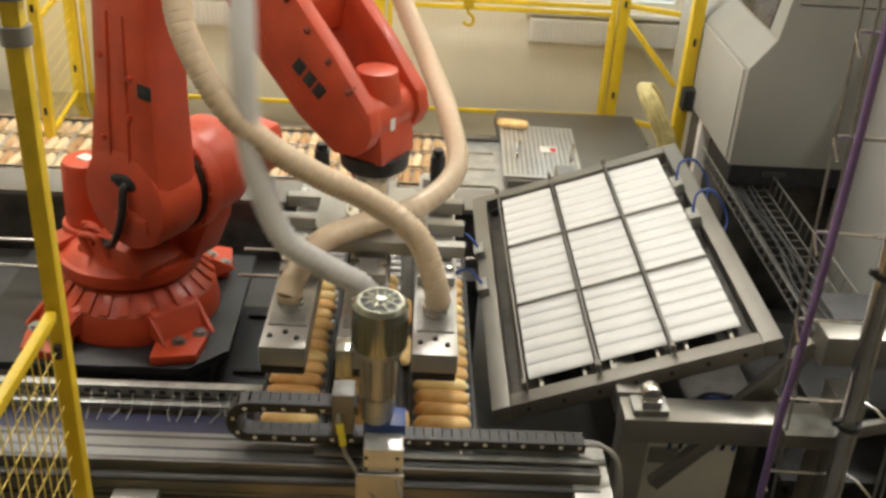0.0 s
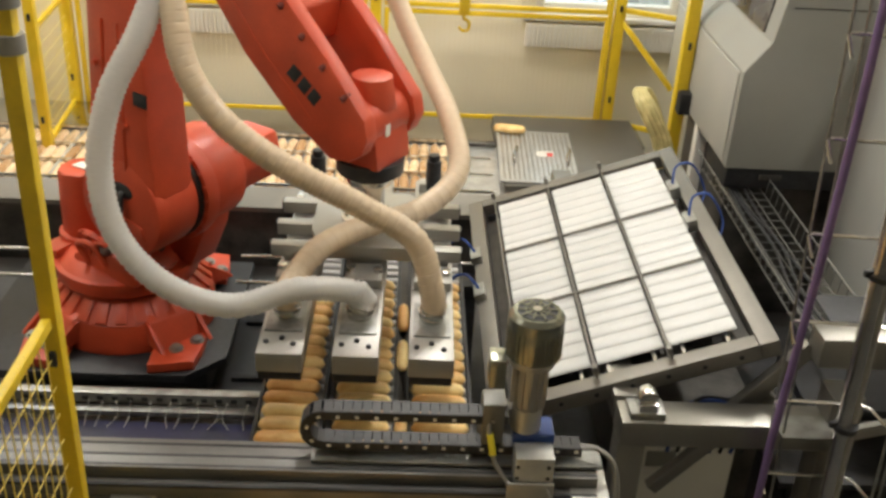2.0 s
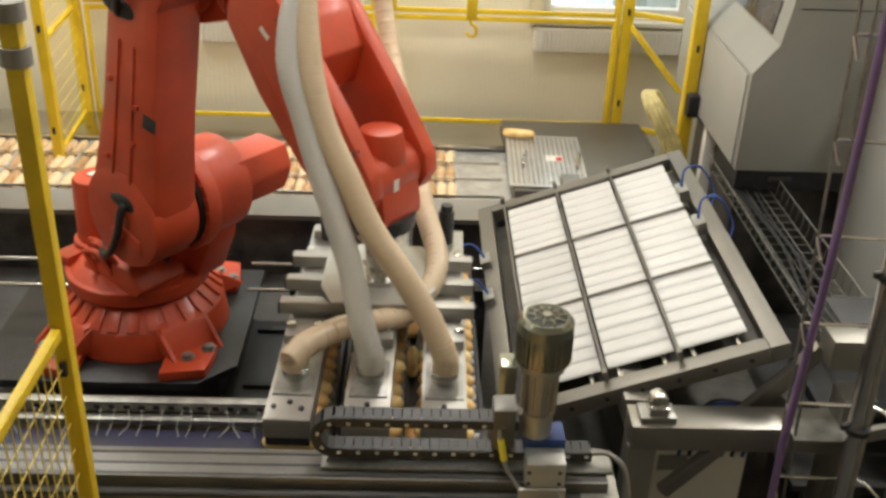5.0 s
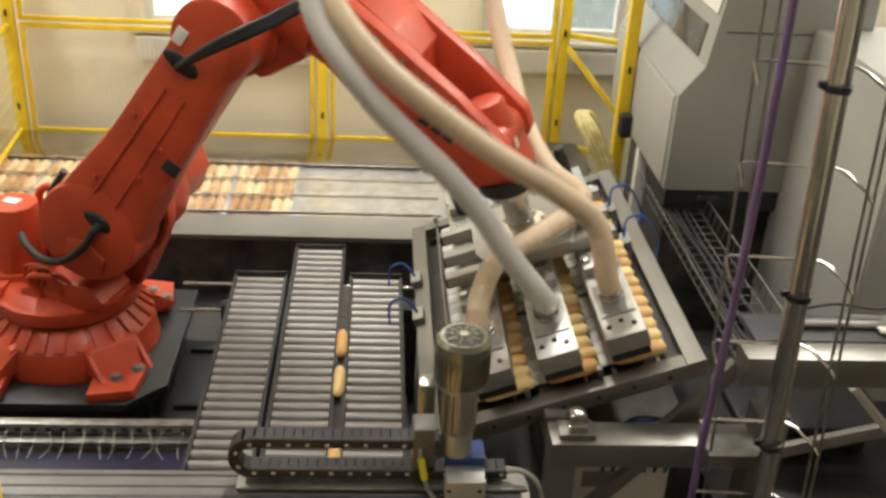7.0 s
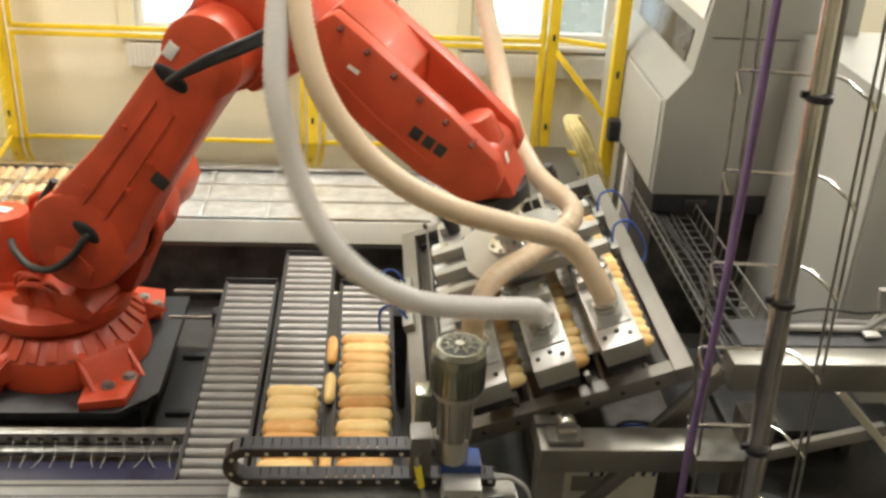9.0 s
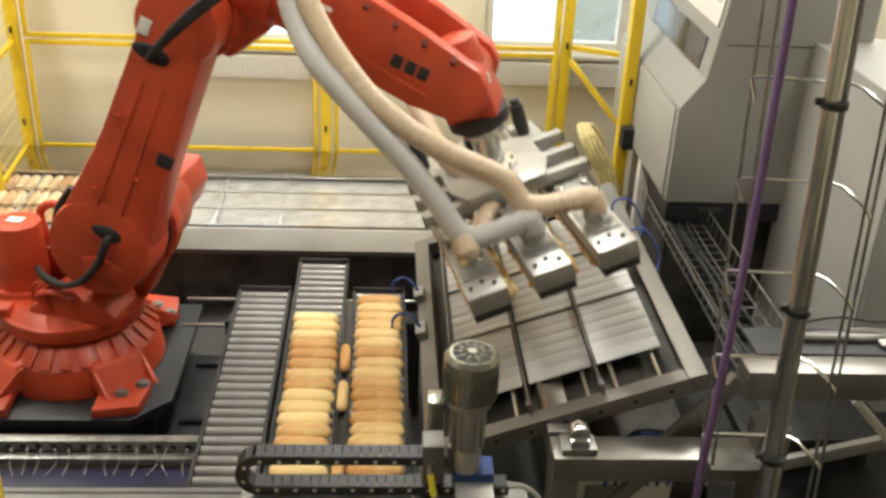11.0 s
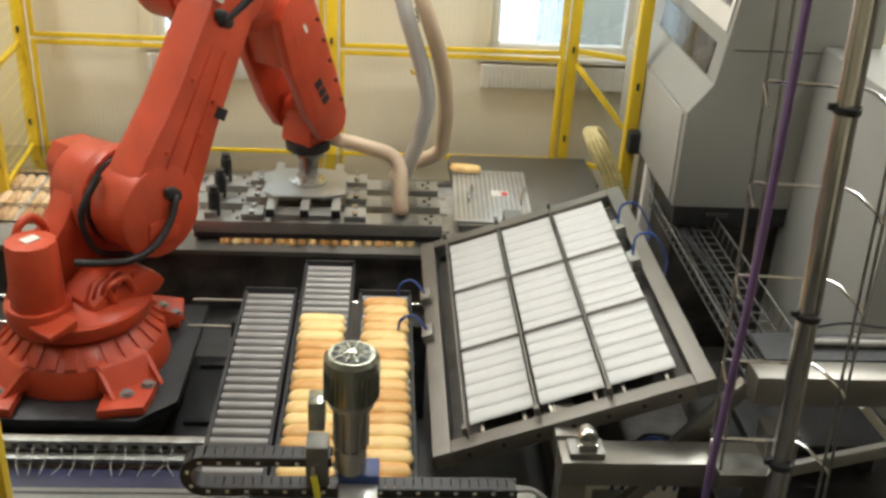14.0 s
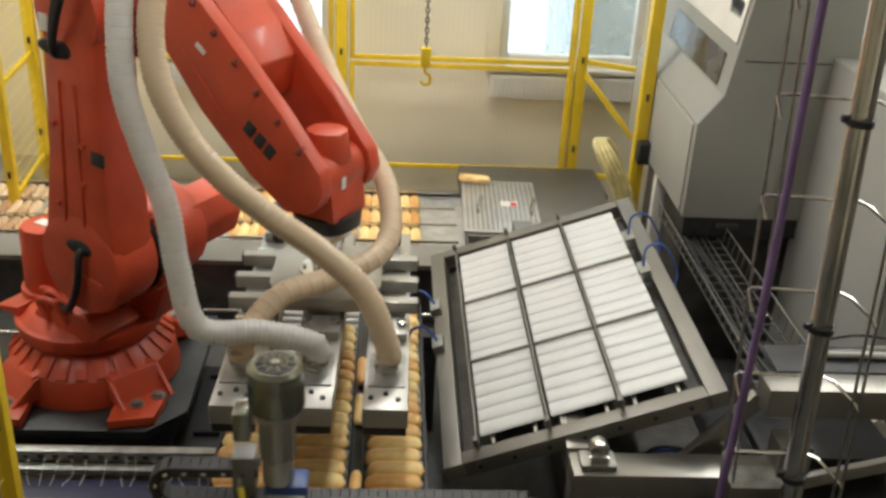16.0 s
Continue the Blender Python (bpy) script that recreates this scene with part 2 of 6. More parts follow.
def hall():
    r = ROOM
    solid("floor", boxes((((r["x0"] + r["x1"]) / 2, (r["y0"] + r["y1"]) / 2, -0.1), (r["x1"] - r["x0"] + 0.6, r["y1"] - r["y0"] + 0.6, 0.2))), FLOOR, "grey painted concrete floor", "floor", kind="structure")
    solid("ceiling", boxes(((0, (r["y0"] + r["y1"]) / 2, r["z1"] + 0.1), (r["x1"] - r["x0"] + 0.6, r["y1"] - r["y0"] + 0.6, 0.2))), WHITE, "white painted factory ceiling", "ceiling", kind="structure")
    for n, x in (("wall_west", r["x0"] - 0.12), ("wall_east", r["x1"] + 0.12)):
        solid(n, boxes(((x, (r["y0"] + r["y1"]) / 2, r["z1"] / 2), (0.24, r["y1"] - r["y0"], r["z1"]))), WALL, "cream painted factory wall", "wall", kind="structure")
    solid("wall_south", boxes(((0, r["y0"] - 0.12, r["z1"] / 2), (r["x1"] - r["x0"] + 0.48, 0.24, r["z1"]))), WALL, "cream painted factory wall", "wall", kind="structure")
    bm = B()
    y = r["y1"] + 0.12
    xs = [r["x0"] - 0.24] + [v for w in WINDOWS for v in w[:2]] + [r["x1"] + 0.24]
    for i in range(0, len(xs), 2):
        box(bm, ((xs[i] + xs[i + 1]) / 2, y, r["z1"] / 2), (xs[i + 1] - xs[i], 0.24, r["z1"]))
    for a, b, lo, hi in WINDOWS:
        box(bm, ((a + b) / 2, y, lo / 2), (b - a, 0.24, lo))
        box(bm, ((a + b) / 2, y, (hi + r["z1"]) / 2), (b - a, 0.24, r["z1"] - hi))
    solid("wall_north", bm, WALL, "cream painted wall with two windows", "wall", kind="structure")
    for i, (a, b, lo, hi) in enumerate(WINDOWS):
        w = thing("window_%d" % (i + 1), "white framed factory window full of daylight", "window", kind="structure", at=pose((a + b) / 2, r["y1"], lo))
        hw, h = (b - a) / 2, hi - lo
        fr = boxes(((-hw + 0.035, 0.08, h / 2), (0.07, 0.1, h), 0.006), ((hw - 0.035, 0.08, h / 2), (0.07, 0.1, h), 0.006), ((0, 0.08, 0.035), (2 * hw - 0.144, 0.1, 0.07), 0.006), ((0, 0.08, h - 0.035), (2 * hw - 0.144, 0.1, 0.07), 0.006), ((0.08 if i else 0.1, 0.08, h / 2), (0.06, 0.09, h - 0.145), 0.006))
        part("window_frame", fr, WHITE, w, "white window frame")
        surround = boxes(((-hw - 0.06, -0.012, h / 2 - 0.03), (0.11, 0.024, h + 0.06), 0.005), ((hw + 0.06, -0.012, h / 2 - 0.03), (0.11, 0.024, h + 0.06), 0.005))
        part("surround", surround, WALL, w)
        part("window_sill", boxes(((0, -0.022, -0.035), (2 * hw + 0.2, 0.10, 0.04), 0.01)), WHITE, w, "white window sill")
        for s in (-1, 1):
            p = part("pane", boxes(((s * hw / 2 + 0.045, 0.09, h / 2), (hw - 0.13, 0.006, h - 0.15))), GLASS, w, "clear window pane")
            p.visible_shadow = False
        rad = thing("radiator", "white ribbed panel radiator under the window", "radiator", at=pose((a + b) / 2, r["y1"] - 0.035, lo - 0.30), group="radiators")
        part("panel", boxes(((0, 0, 0.12), (2 * hw + 0.14, 0.05, 0.20), 0.01)), WHITE, rad)
        bm = B()
        for k in range(int((2 * hw + 0.1) / 0.035)):
            box(bm, (-hw - 0.04 + k * 0.035, -0.034, 0.12), (0.018, 0.014, 0.18))
        part("ribs", bm, WHITE, rad)
    bd = solid("backdrop", boxes(((0, 12.5, 3.0), (16, 0.1, 9))), SKYGLOW, "bright overcast daylight outside the windows", "backdrop", kind="structure")
    # a parked car's bent roofline seen faintly through the second window
    car = thing("parked_car", "pale silver parked car outside the window", "car", at=pose(2.55, 10.4, 0))
    part("body", prism_bm([(-0.9, 0.3), (1.0, 0.3), (1.05, 0.9), (0.75, 1.05), (0.5, 1.7), (0.2, 1.95), (-0.3, 2.0), (-0.9, 1.95)], 1.6, "y", 0, 0.08), CARPAINT, car, "pale silver body")
    part("windscreen", prism_bm([(0.8, 1.1), (0.62, 1.1), (0.36, 1.72), (0.5, 1.72)], 1.5, "y", -0.06, 0.02), NAVY, car, "dark windscreen")
    for x in (-0.6, 0.7):
        bm = B()
        rod(bm, (x, -0.82, 0.3), (x, -0.62, 0.3), 0.3, seg=24, bevel=0.03)
        part("wheel", bm, BLACK, car, "black tyre")
    # ceiling lights
    for x in (-3.4, 0.0, 3.4):
        for y in (3.3, 6.6):
            lt = thing("ceiling_light", "long white fluorescent ceiling light, switched on", "ceiling light", at=pose(x, y, r["z1"] - 0.12), group="ceiling lights")
            part("housing", boxes(((0, 0, 0.05), (0.34, 1.7, 0.1), 0.02)), WHITE, lt, "white housing")
            part("diffuser", boxes(((0, 0, -0.008), (0.28, 1.6, 0.012))), LAMPGLOW, lt, "glowing diffuser")
            lamp = new("ceiling_lamp", bpy.data.lights.new("ceiling_lamp", "AREA"))
            lamp.data.shape, lamp.data.size, lamp.data.size_y = "RECTANGLE", 0.3, 1.6
            lamp.data.energy, lamp.data.color = LAMP_W * (1.95 if y > 5 else 0.70), (1.0, 0.96, 0.87)
            lamp.matrix_world = pose(x, y, r["z1"] - 0.15)
            tagged(lamp, "light of the ceiling fixture", "lamp")


def prism_bm(pts, depth, axis="y", c=0.0, bevel=0.0):
    bm = B()
    prism(bm, pts, depth, axis, c, bevel)
    return bm


LAMP_W = 62
LAMPGLOW = glow("lamp_diffuser", (1.0, 0.95, 0.85), 4.0)
CARPAINT = mat("silver_car_paint", (0.7, 0.72, 0.75), 0.25, 0.4, 0.05, 3, 0.0)
hall()


# ------------------------------------------------------------ safety fence
# size and place of the packing machine and the gate
FAR_K, FAR_C = 1.13, Vector((-0.05, -0.03, 3.67))
FAR = Matrix.Translation(FAR_C) @ Matrix.Scale(FAR_K, 4) @ Matrix.Translation(-FAR_C)


def fence_panel(at, w, z0, z1, label="yellow steel safety fence panel with vertical wires", mid=None, wires=0.04, group="fence panels"):
    f = thing("safety_fence", label, "safety fence", at=at, group=group)
    t = 0.035
    for x in (t / 2, w - t / 2):
        part("upright", boxes(((x, 0, (z0 + z1) / 2), (t, 0.03, z1 - z0), 0.004)), YELLOW, f)
    for z in (z0 + t / 2, z1 - t / 2) + ((mid,) if mid else ()):
        part("rail", boxes(((w / 2, 0, z), (w - 2 * t, 0.03, t), 0.004)), YELLOW, f)
    bm = B()
    k = int((w - 2 * t) / wires)
    for i in range(1, k):
        x = t + (w - 2 * t) * i / k
        rod(bm, (x, 0, z0 + t), (x, 0, z1 - t), 0.0014, seg=5)
    m = part("wire_mesh", bm, YWIRE, f, "fine vertical wires")
    m["kind"] = "stuff"
    return f


def post(x, y, h, s=0.06, z0=0.0, label="square yellow steel fence post"):
    p = thing("fence_post", label, "fence post", at=pose(x, y, z0), group="fence posts")
    part("column", boxes(((0, 0, h / 2), (s, s, h), 0.005)), YELLOW, p)
    part("base_plate", boxes(((0, 0, 0.006), (s * 2.2, s * 2.2, 0.012))), YELLOW, p)
    for z in (h * 0.32, h * 0.62):
        part("clip", boxes(((0, -s / 2 - 0.008, z), (0.02, 0.016, 0.05), 0.003)), BLACK, p, "black fixing clip")
    return p


YHOSE = mat("clear_yellow_hose", (0.72, 0.62, 0.28), 0.25, 0, 0.15, 14, 0.02)
YWIRE = mat("fence_wire", (0.76, 0.69, 0.47), 0.45, 0.0, 0.05, 5, 0.0)
CORNER = (-2.79, 7.0)
for x in (-2.86, -0.445, 1.48):
    post(x, 7.95, 2.5, 0.085)
post(1.74, 6.80, 2.6, 0.085)
post(CORNER[0], CORNER[1], 2.5, 0.07)
post(-1.215, 2.6, 2.9, 0.05, label="square yellow steel fence post with grey straps")
fence_panel(pose(-2.785, 7.95, 0), 2.275, 0.574, 1.467)
fence_panel(pose(-0.378, 7.95, 0), 1.785, 0.574, 1.467)
fence_panel(pose(-2.785, 7.95, 0), 2.275, 1.489, 2.46)
fence_panel(pose(-0.378, 7.95, 0), 1.785, 1.489, 2.46)


def side_fence(name_label, a, b, z0, z1, rail_z, step):
    """A mesh panel from a to b (x, y), with a grid of crossing wires."""
    d = Vector((b[0] - a[0], b[1] - a[1]))
    f = thing("safety_fence", name_label, "safety fence", at=pose(a[0], a[1], 0, 0, 0, math.degrees(math.atan2(d.y, d.x))), group="side fence")
    w = d.length
    for z in rail_z:
        part("rail", boxes(((w / 2, 0, z), (w, 0.03, 0.035), 0.004)), YELLOW, f)
    bm = B()
    n = int(w / step)
    for i in range(1, n):
        rod(bm, (w * i / n, 0.004, z0), (w * i / n, 0.004, z1), 0.0022, seg=5)
    for i in range(int((z1 - z0) / (step * 2))):
        z = z0 + i * step * 2
        rod(bm, (0, -0.002, z), (w, -0.002, z), 0.0022, seg=5)
    o = part("wire_mesh", bm, YWIRE2, f, "yellow welded wires")
    o["kind"] = "stuff"
    return f


YWIRE2 = mat("yellow_wire", (0.8, 0.62, 0.12), 0.45, 0, 0.05, 5, 0.0)
side_fence("yellow mesh fence panel beside the robot cell", (-1.215, 2.56), (-1.215, 0.9), 0.3, 1.95, (0.32, 1.93), 0.05)
side_fence("yellow mesh fence panel at the corner of the cell", CORNER, (-2.86, 7.90), 0.6, 2.4, (0.6, 1.45, 2.4), 0.05)
gate = thing("fence_gate", "yellow steel gate frame with a slanted brace", "gate", at=FAR)
bm = B()
box(bm, (0, 0, 0), (0.62, 0.03, 0.035), 0.004, m=pose(1.50, 6.92, 1.50, 0, 45, -28))
part("brace", bm, YELLOW, gate, "slanted yellow brace")
part("upright", boxes(((1.235, 7.0, 1.52), (0.03, 0.03, 2.16), 0.004)), YELLOW, gate)
for z in (1.78, 0.95):
    bm = B()
    box(bm, (0, 0, 0), (0.44, 0.03, 0.035), 0.004, m=pose(1.52, 6.915, z, 0, 0, -28))
    part("rail", bm, YELLOW, gate)
for z in (2.86, 2.74):
    bm = B()
    rod(bm, (-1.215, 2.6, z), (-1.215, 2.6, z + 0.05), 0.042, seg=20)
    solid("strap", bm, GREYCABLE, "grey strap round a yellow fence post", "strap", group="post straps")
hk = thing("hoist_hook", "yellow and black hoist hook on a chain", "hoist hook", at=pose(0.185, 6.75, -0.16))
for i in range(96):
    bm = B()
    tube(bm, [(0.012 * math.cos(a), 0, 0.02 * math.sin(a) + 2.05 + i * 0.034) for a in [k * math.pi / 4 for k in range(8)]], 0.005, 6, closed=True)
    o = part("chain_link", bm, DARK, hk, "dark chain link")
    if i % 2:
        o.rotation_euler = (0, 0, math.pi / 2)
bm = B()
box(bm, (0, 0, 2.0), (0.072, 0.055, 0.14), 0.014)
part("hook_block", bm, YELLOW, hk, "yellow hook block")
bm = B()
tube(bm, bez([(0, 0, 1.95), (0.0, 0, 1.90), (0.035, 0, 1.87), (0.03, 0, 1.82), (-0.01, 0, 1.815), (-0.03, 0, 1.84)], 6), 0.011, 8)
part("hook", bm, YELLOW, hk, "yellow hook")
yb = thing("hose_bundle", "bundle of clear yellow hoses standing behind the table", "hose bundle", at=pose(0, 0, 0))
for i in range(4):
    bm = B()
    dx = 0.035 * i
    tube(bm, bez([(1.62 + dx, 6.5, 0.55), (1.56 + dx, 6.55, 0.95), (1.42 + dx, 6.6, 1.22), (1.40 + dx * 0.6, 6.7, 1.30), (1.48 + dx * 0.6, 6.74, 1.24), (1.64 + dx, 6.72, 0.8)], 8), 0.02, 10)
    part("hose", bm, YHOSE, yb, "clear yellow hose")


# ------------------------------------------------------------ roller lanes
LANES = [(-0.645, 5.17), (-0.325, 5.53), (0.013, 5.17)]
LANE_W = 0.262
NEAR_Y = 0.7


def roller_lane(x, y1, label):
    c = thing("roller_conveyor", label, "roller conveyor", at=pose(x, 0, 0), group="roller lanes")
    for s in (-1, 1):
        part("side_rail", boxes(((s * (LANE_W / 2 + 0.012), (NEAR_Y + y1) / 2, LANE_Z - 0.045), (0.016, y1 - NEAR_Y, 0.10), 0.002)), DARK, c, "dark side rail")
    bm = B()
    rod(bm, (-LANE_W / 2, 0, 0), (LANE_W / 2, 0, 0), 0.0275, seg=14)
    me = mesh(bm, "roller", ROLLER)
    n = int((y1 - NEAR_Y) / 0.0715)
    for i in range(n):
        o = new("roller", me)
        o.parent, o.location = c, (0, y1 - 0.035 - i * 0.0715, LANE_Z - 0.0275)
    for y in (1.2, 3.0, 4.8):
        for s in (-1, 1):
            part("leg", boxes(((s * (LANE_W / 2 - 0.03), y, 0.335), (0.05, 0.05, 0.67), 0.004)), DARK, c)
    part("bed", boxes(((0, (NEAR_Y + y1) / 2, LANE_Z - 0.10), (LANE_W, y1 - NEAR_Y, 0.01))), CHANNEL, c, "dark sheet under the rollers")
    part("end_plate", boxes(((0, y1 + 0.006, LANE_Z - 0.04), (LANE_W + 0.04, 0.01, 0.12), 0.002)), DARK, c)
    return c


for x, y1 in LANES:
    roller_lane(x, y1, "grey roller conveyor lane between dark side rails")


# ------------------------------------------------------------ packing machine
def packing_machine():
    m = thing("packing_machine", "long stainless steel thermoforming packing machine", "packing machine", at=FAR)
    y0, y1, zt = 5.50, 6.95, 0.95
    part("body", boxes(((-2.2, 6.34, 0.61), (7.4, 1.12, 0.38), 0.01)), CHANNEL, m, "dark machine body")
    part("front_lip", prism_bm([(y0, 0.86), (y0 + 0.02, 0.86), (y0 + 0.17, zt - 0.012), (y0 + 0.17, zt), (y0 + 0.012, zt - 0.06), (y0, zt - 0.06)], 5.75, "x", -2.5, 0.0), STEEL, m, "steel front lip")
    part("back_table", boxes(((-2.2, 6.76, zt - 0.01), (7.4, 0.44, 0.03), 0.004)), POLISHED, m, "polished steel back table")
    part("forming_bed", boxes(((-2.5, 6.10, zt - 0.055), (6.9, 0.88, 0.02))), FILM, m, "clear film over the steel bed")
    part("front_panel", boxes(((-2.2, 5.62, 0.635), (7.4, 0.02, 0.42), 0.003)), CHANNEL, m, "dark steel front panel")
    for y in (5.70, 5.955, 6.215, 6.50):
        part("guide_bar", boxes(((-2.2, y, zt + 0.005), (5.2, 0.014, 0.016), 0.002)), BRIGHT, m, "bright guide bar")
    part("end_top", boxes(((0.96, 6.33, zt + 0.02), (1.0, 1.22, 0.05), 0.006)), STEEL, m, "dark grey steel end cover")
    return m


packing_machine()
tp = thing("tread_plate", "perforated steel plate lying on the packing machine", "plate", at=FAR @ pose(0.70, 6.18, 0.999, 0, 0, -2))
# paler metal than the steel itself: the window's reflection put into its colour
part("sheet", boxes(((0, 0, 0.006), (0.5, 0.86, 0.012), 0.003)), PALE_ALU, tp)
bm = B()
for i in range(24):
    for j in range(15):
        box(bm, (-0.22 + j * 0.0315, -0.39 + i * 0.034, 0.0135), (0.017, 0.012, 0.004))
o = part("tread", bm, BRIGHT, tp)
o["kind"] = "stuff"
for x in (-0.15, 0.2):
    bm = B()
    tube(bm, bez([(x, -0.14, 0.012), (x - 0.01, -0.12, 0.05), (x + 0.02, 0.02, 0.06), (x + 0.03, 0.06, 0.012)], 6), 0.009, 8)
    part("lift_handle", bm, BRIGHT, tp, "bent steel lift handle")
part("label", boxes(((0.06, 0.02, 0.0165), (0.12, 0.10, 0.002))), WHITE, tp, "white label with a red mark")
part("label_mark", boxes(((0.09, 0.01, 0.0185), (0.04, 0.06, 0.002))), RED, tp, "red mark")


# ------------------------------------------------------------ tilting table
TILT = math.degrees(math.atan2(1.265 - 0.822, 1.43 - 0.22))
TABLE = pose(0.235, 4.68, 0.828, 0, -TILT, 0)       # local x runs up the slope, y along the lanes
TABLE_W, TABLE_L = 1.29, 2.14
COLS = [0.335, 0.670, 1.000]
COL_W = 0.315


def tilt_table():
    t = thing("tilting_table", "tilted stainless steel frame table with white slats", "tilting table", at=TABLE)
    hl = TABLE_L / 2
    w = 0.085
    part("side_beam", boxes(((w / 2, 0, -0.03), (w, TABLE_L, 0.08), 0.004)), STEEL, t)
    part("side_beam", boxes(((TABLE_W - w / 2, 0, -0.03), (w, TABLE_L, 0.08), 0.004)), STEEL, t)
    part("end_beam", boxes(((TABLE_W / 2, hl - w / 2, -0.03), (TABLE_W - 2 * w - 0.004, w, 0.08), 0.004)), STEEL, t)
    nb = boxes(((TABLE_W / 2, -hl + w / 2, -0.03), (TABLE_W - 2 * w - 0.004, w, 0.08), 0.004))
    part("end_beam", nb, STEEL, t)
    for k in range(7):
        bm = B()
        rod(bm, (0.16 + k * 0.16, -hl - 0.003, -0.03), (0.16 + k * 0.16, -hl + 0.01, -0.03), 0.011, seg=12)
        part("bolt_hole", bm, BLACK, t, "dark bolt hole")
    part("pan", boxes(((TABLE_W / 2, 0, -0.10), (TABLE_W - 0.1, TABLE_L - 0.1, 0.01))), CHANNEL, t, "dark pan")
    for y in (-hl + w + 0.022, hl - w - 0.022):
        part("cross_plate", boxes(((TABLE_W / 2 - 0.02, y, -0.07), (TABLE_W - 0.24, 0.02, 0.04), 0.003)), DARK, t)
    for i in range(3):
        x = COLS[0] - COL_W / 2 - 0.009 + i * 0.334
        part("divider", boxes(((x, 0.0, 0.022), (0.009, TABLE_L - 0.12, 0.04), 0.002)), STEEL, t, "dark steel divider strip")
        for y in (-hl + 0.07, hl - 0.07):
            part("divider_clamp", boxes(((x, y, 0.055), (0.024, 0.04, 0.04), 0.004)), STEEL, t)
    for c in COLS:
        for dx in (-0.10, 0.10):
            bm = B()
            rod(bm, (c + dx, -hl + 0.06, -0.028), (c + dx, hl - 0.06, -0.028), 0.013, seg=12)
            part("slide_rod", bm, BRIGHT, t, "bright slide rod")
    for x, y in ((0.02, 0.35), (0.02, -0.05), (TABLE_W - 0.11, 0.5), (TABLE_W - 0.11, 0.1)):
        part("cylinder_bracket", boxes(((x, y, 0.02), (0.06, 0.12, 0.07), 0.006)), GALV, t)
        bm = B()
        s = -1 if x < 0.5 else 1
        for k in range(2):
            tube(bm, bez([(x, y + 0.02 * k, 0.05), (x + s * 0.05, y + 0.05, 0.13), (x + s * 0.14, y + 0.06 + 0.02 * k, 0.10), (x + s * 0.17, y + 0.02, -0.04), (x + s * 0.12, y - 0.05, -0.10)], 7), 0.006, 8)
        part("air_hose", bm, BLUE, t, "blue air hose")
    # slats: six to a cell, three cells to a column
    prof = [(-0.043, -0.0035), (0.036, -0.0035), (0.037, -0.0065), (0.068, -0.0078), (0.068, -0.0042), (0.058, -0.0026), (0.044, 0.0010), (0.030, 0.0065), (0.012, 0.0095), (-0.008, 0.0095), (-0.028, 0.0058), (-0.042, -0.0008)]
    bm = B()
    prism(bm, prof, COL_W - 0.012, "x", 0)
    me = mesh(bm, "slat", SLAT, 60)
    slats = []
    for ci, c in enumerate(COLS):
        for k in range(18):
            o = new("slat", me)
            o.parent = t
            slats.append((o, c, k))
    cells = []
    for k in (0, 1):
        o = part("cell_strip", boxes(((TABLE_W / 2 + 0.02, 0, 0.018), (0.98, 0.009, 0.016), 0.002)), STEEL, t, "thin dark cell strip")
        cells.append((o, k))
    return t, slats, cells


TABLE_OB, SLATS, CELLS = tilt_table()


def table_frame():
    s = thing("table_stand", "square stainless tube stand under the tilting table", "machine frame", at=pose(0, 0, 0))
    part("top_beam", boxes(((1.25, 3.44, 0.95), (0.98, 0.16, 0.12), 0.006)), SATIN, s)
    part("leg", boxes(((0.82, 3.44, 0.445), (0.12, 0.12, 0.886), 0.006)), SATIN, s)
    part("leg", boxes(((1.70, 3.46, 0.57), (0.14, 0.14, 1.14), 0.006)), SATIN, s)
    part("joint_plate", boxes(((1.56, 3.36, 1.013), (0.30, 0.15, 0.006), 0.002)), GALV, s)
    part("side_beam", boxes(((2.42, 3.55, 1.30), (1.7, 0.14, 0.14), 0.006)), SATIN, s, "long stainless side beam")
    part("back_beam", boxes(((0.82, 4.75, 0.95), (0.12, 2.4, 0.12), 0.006)), SATIN, s)
    part("leg", boxes(((0.82, 5.8, 0.44), (0.12, 0.12, 0.88), 0.006)), SATIN, s)
    bm = B()
    box(bm, (0, 0, 0), (0.07, 0.05, 0.62), 0.004, m=pose(1.39, 3.60, 1.02, 0, 38, 0))
    part("brace", bm, SATIN, s, "slanted brace")
    bm = B()
    box(bm, (0, 0, 0), (0.06, 0.05, 0.72), 0.004, m=pose(1.24, 3.62, 0.72, 0, 40, 0))
    part("brace", bm, SATIN, s, "slanted brace")
    hg = boxes(((0.87, 3.44, 1.025), (0.15, 0.11, 0.028), 0.004))
    part("hinge_foot", hg, GALV, s)
    bm = B()
    rod(bm, (0.87, 3.405, 1.09), (0.87, 3.475, 1.09), 0.043, seg=24, bevel=0.016)
    box(bm, (0.87, 3.44, 1.055), (0.08, 0.1, 0.05), 0.006)
    part("hinge_bearing", bm, BRIGHT, s, "polished hinge bearing")
    return s


table_frame()


# ------------------------------------------------------------ gantry beam
BEAM_Y = 2.88


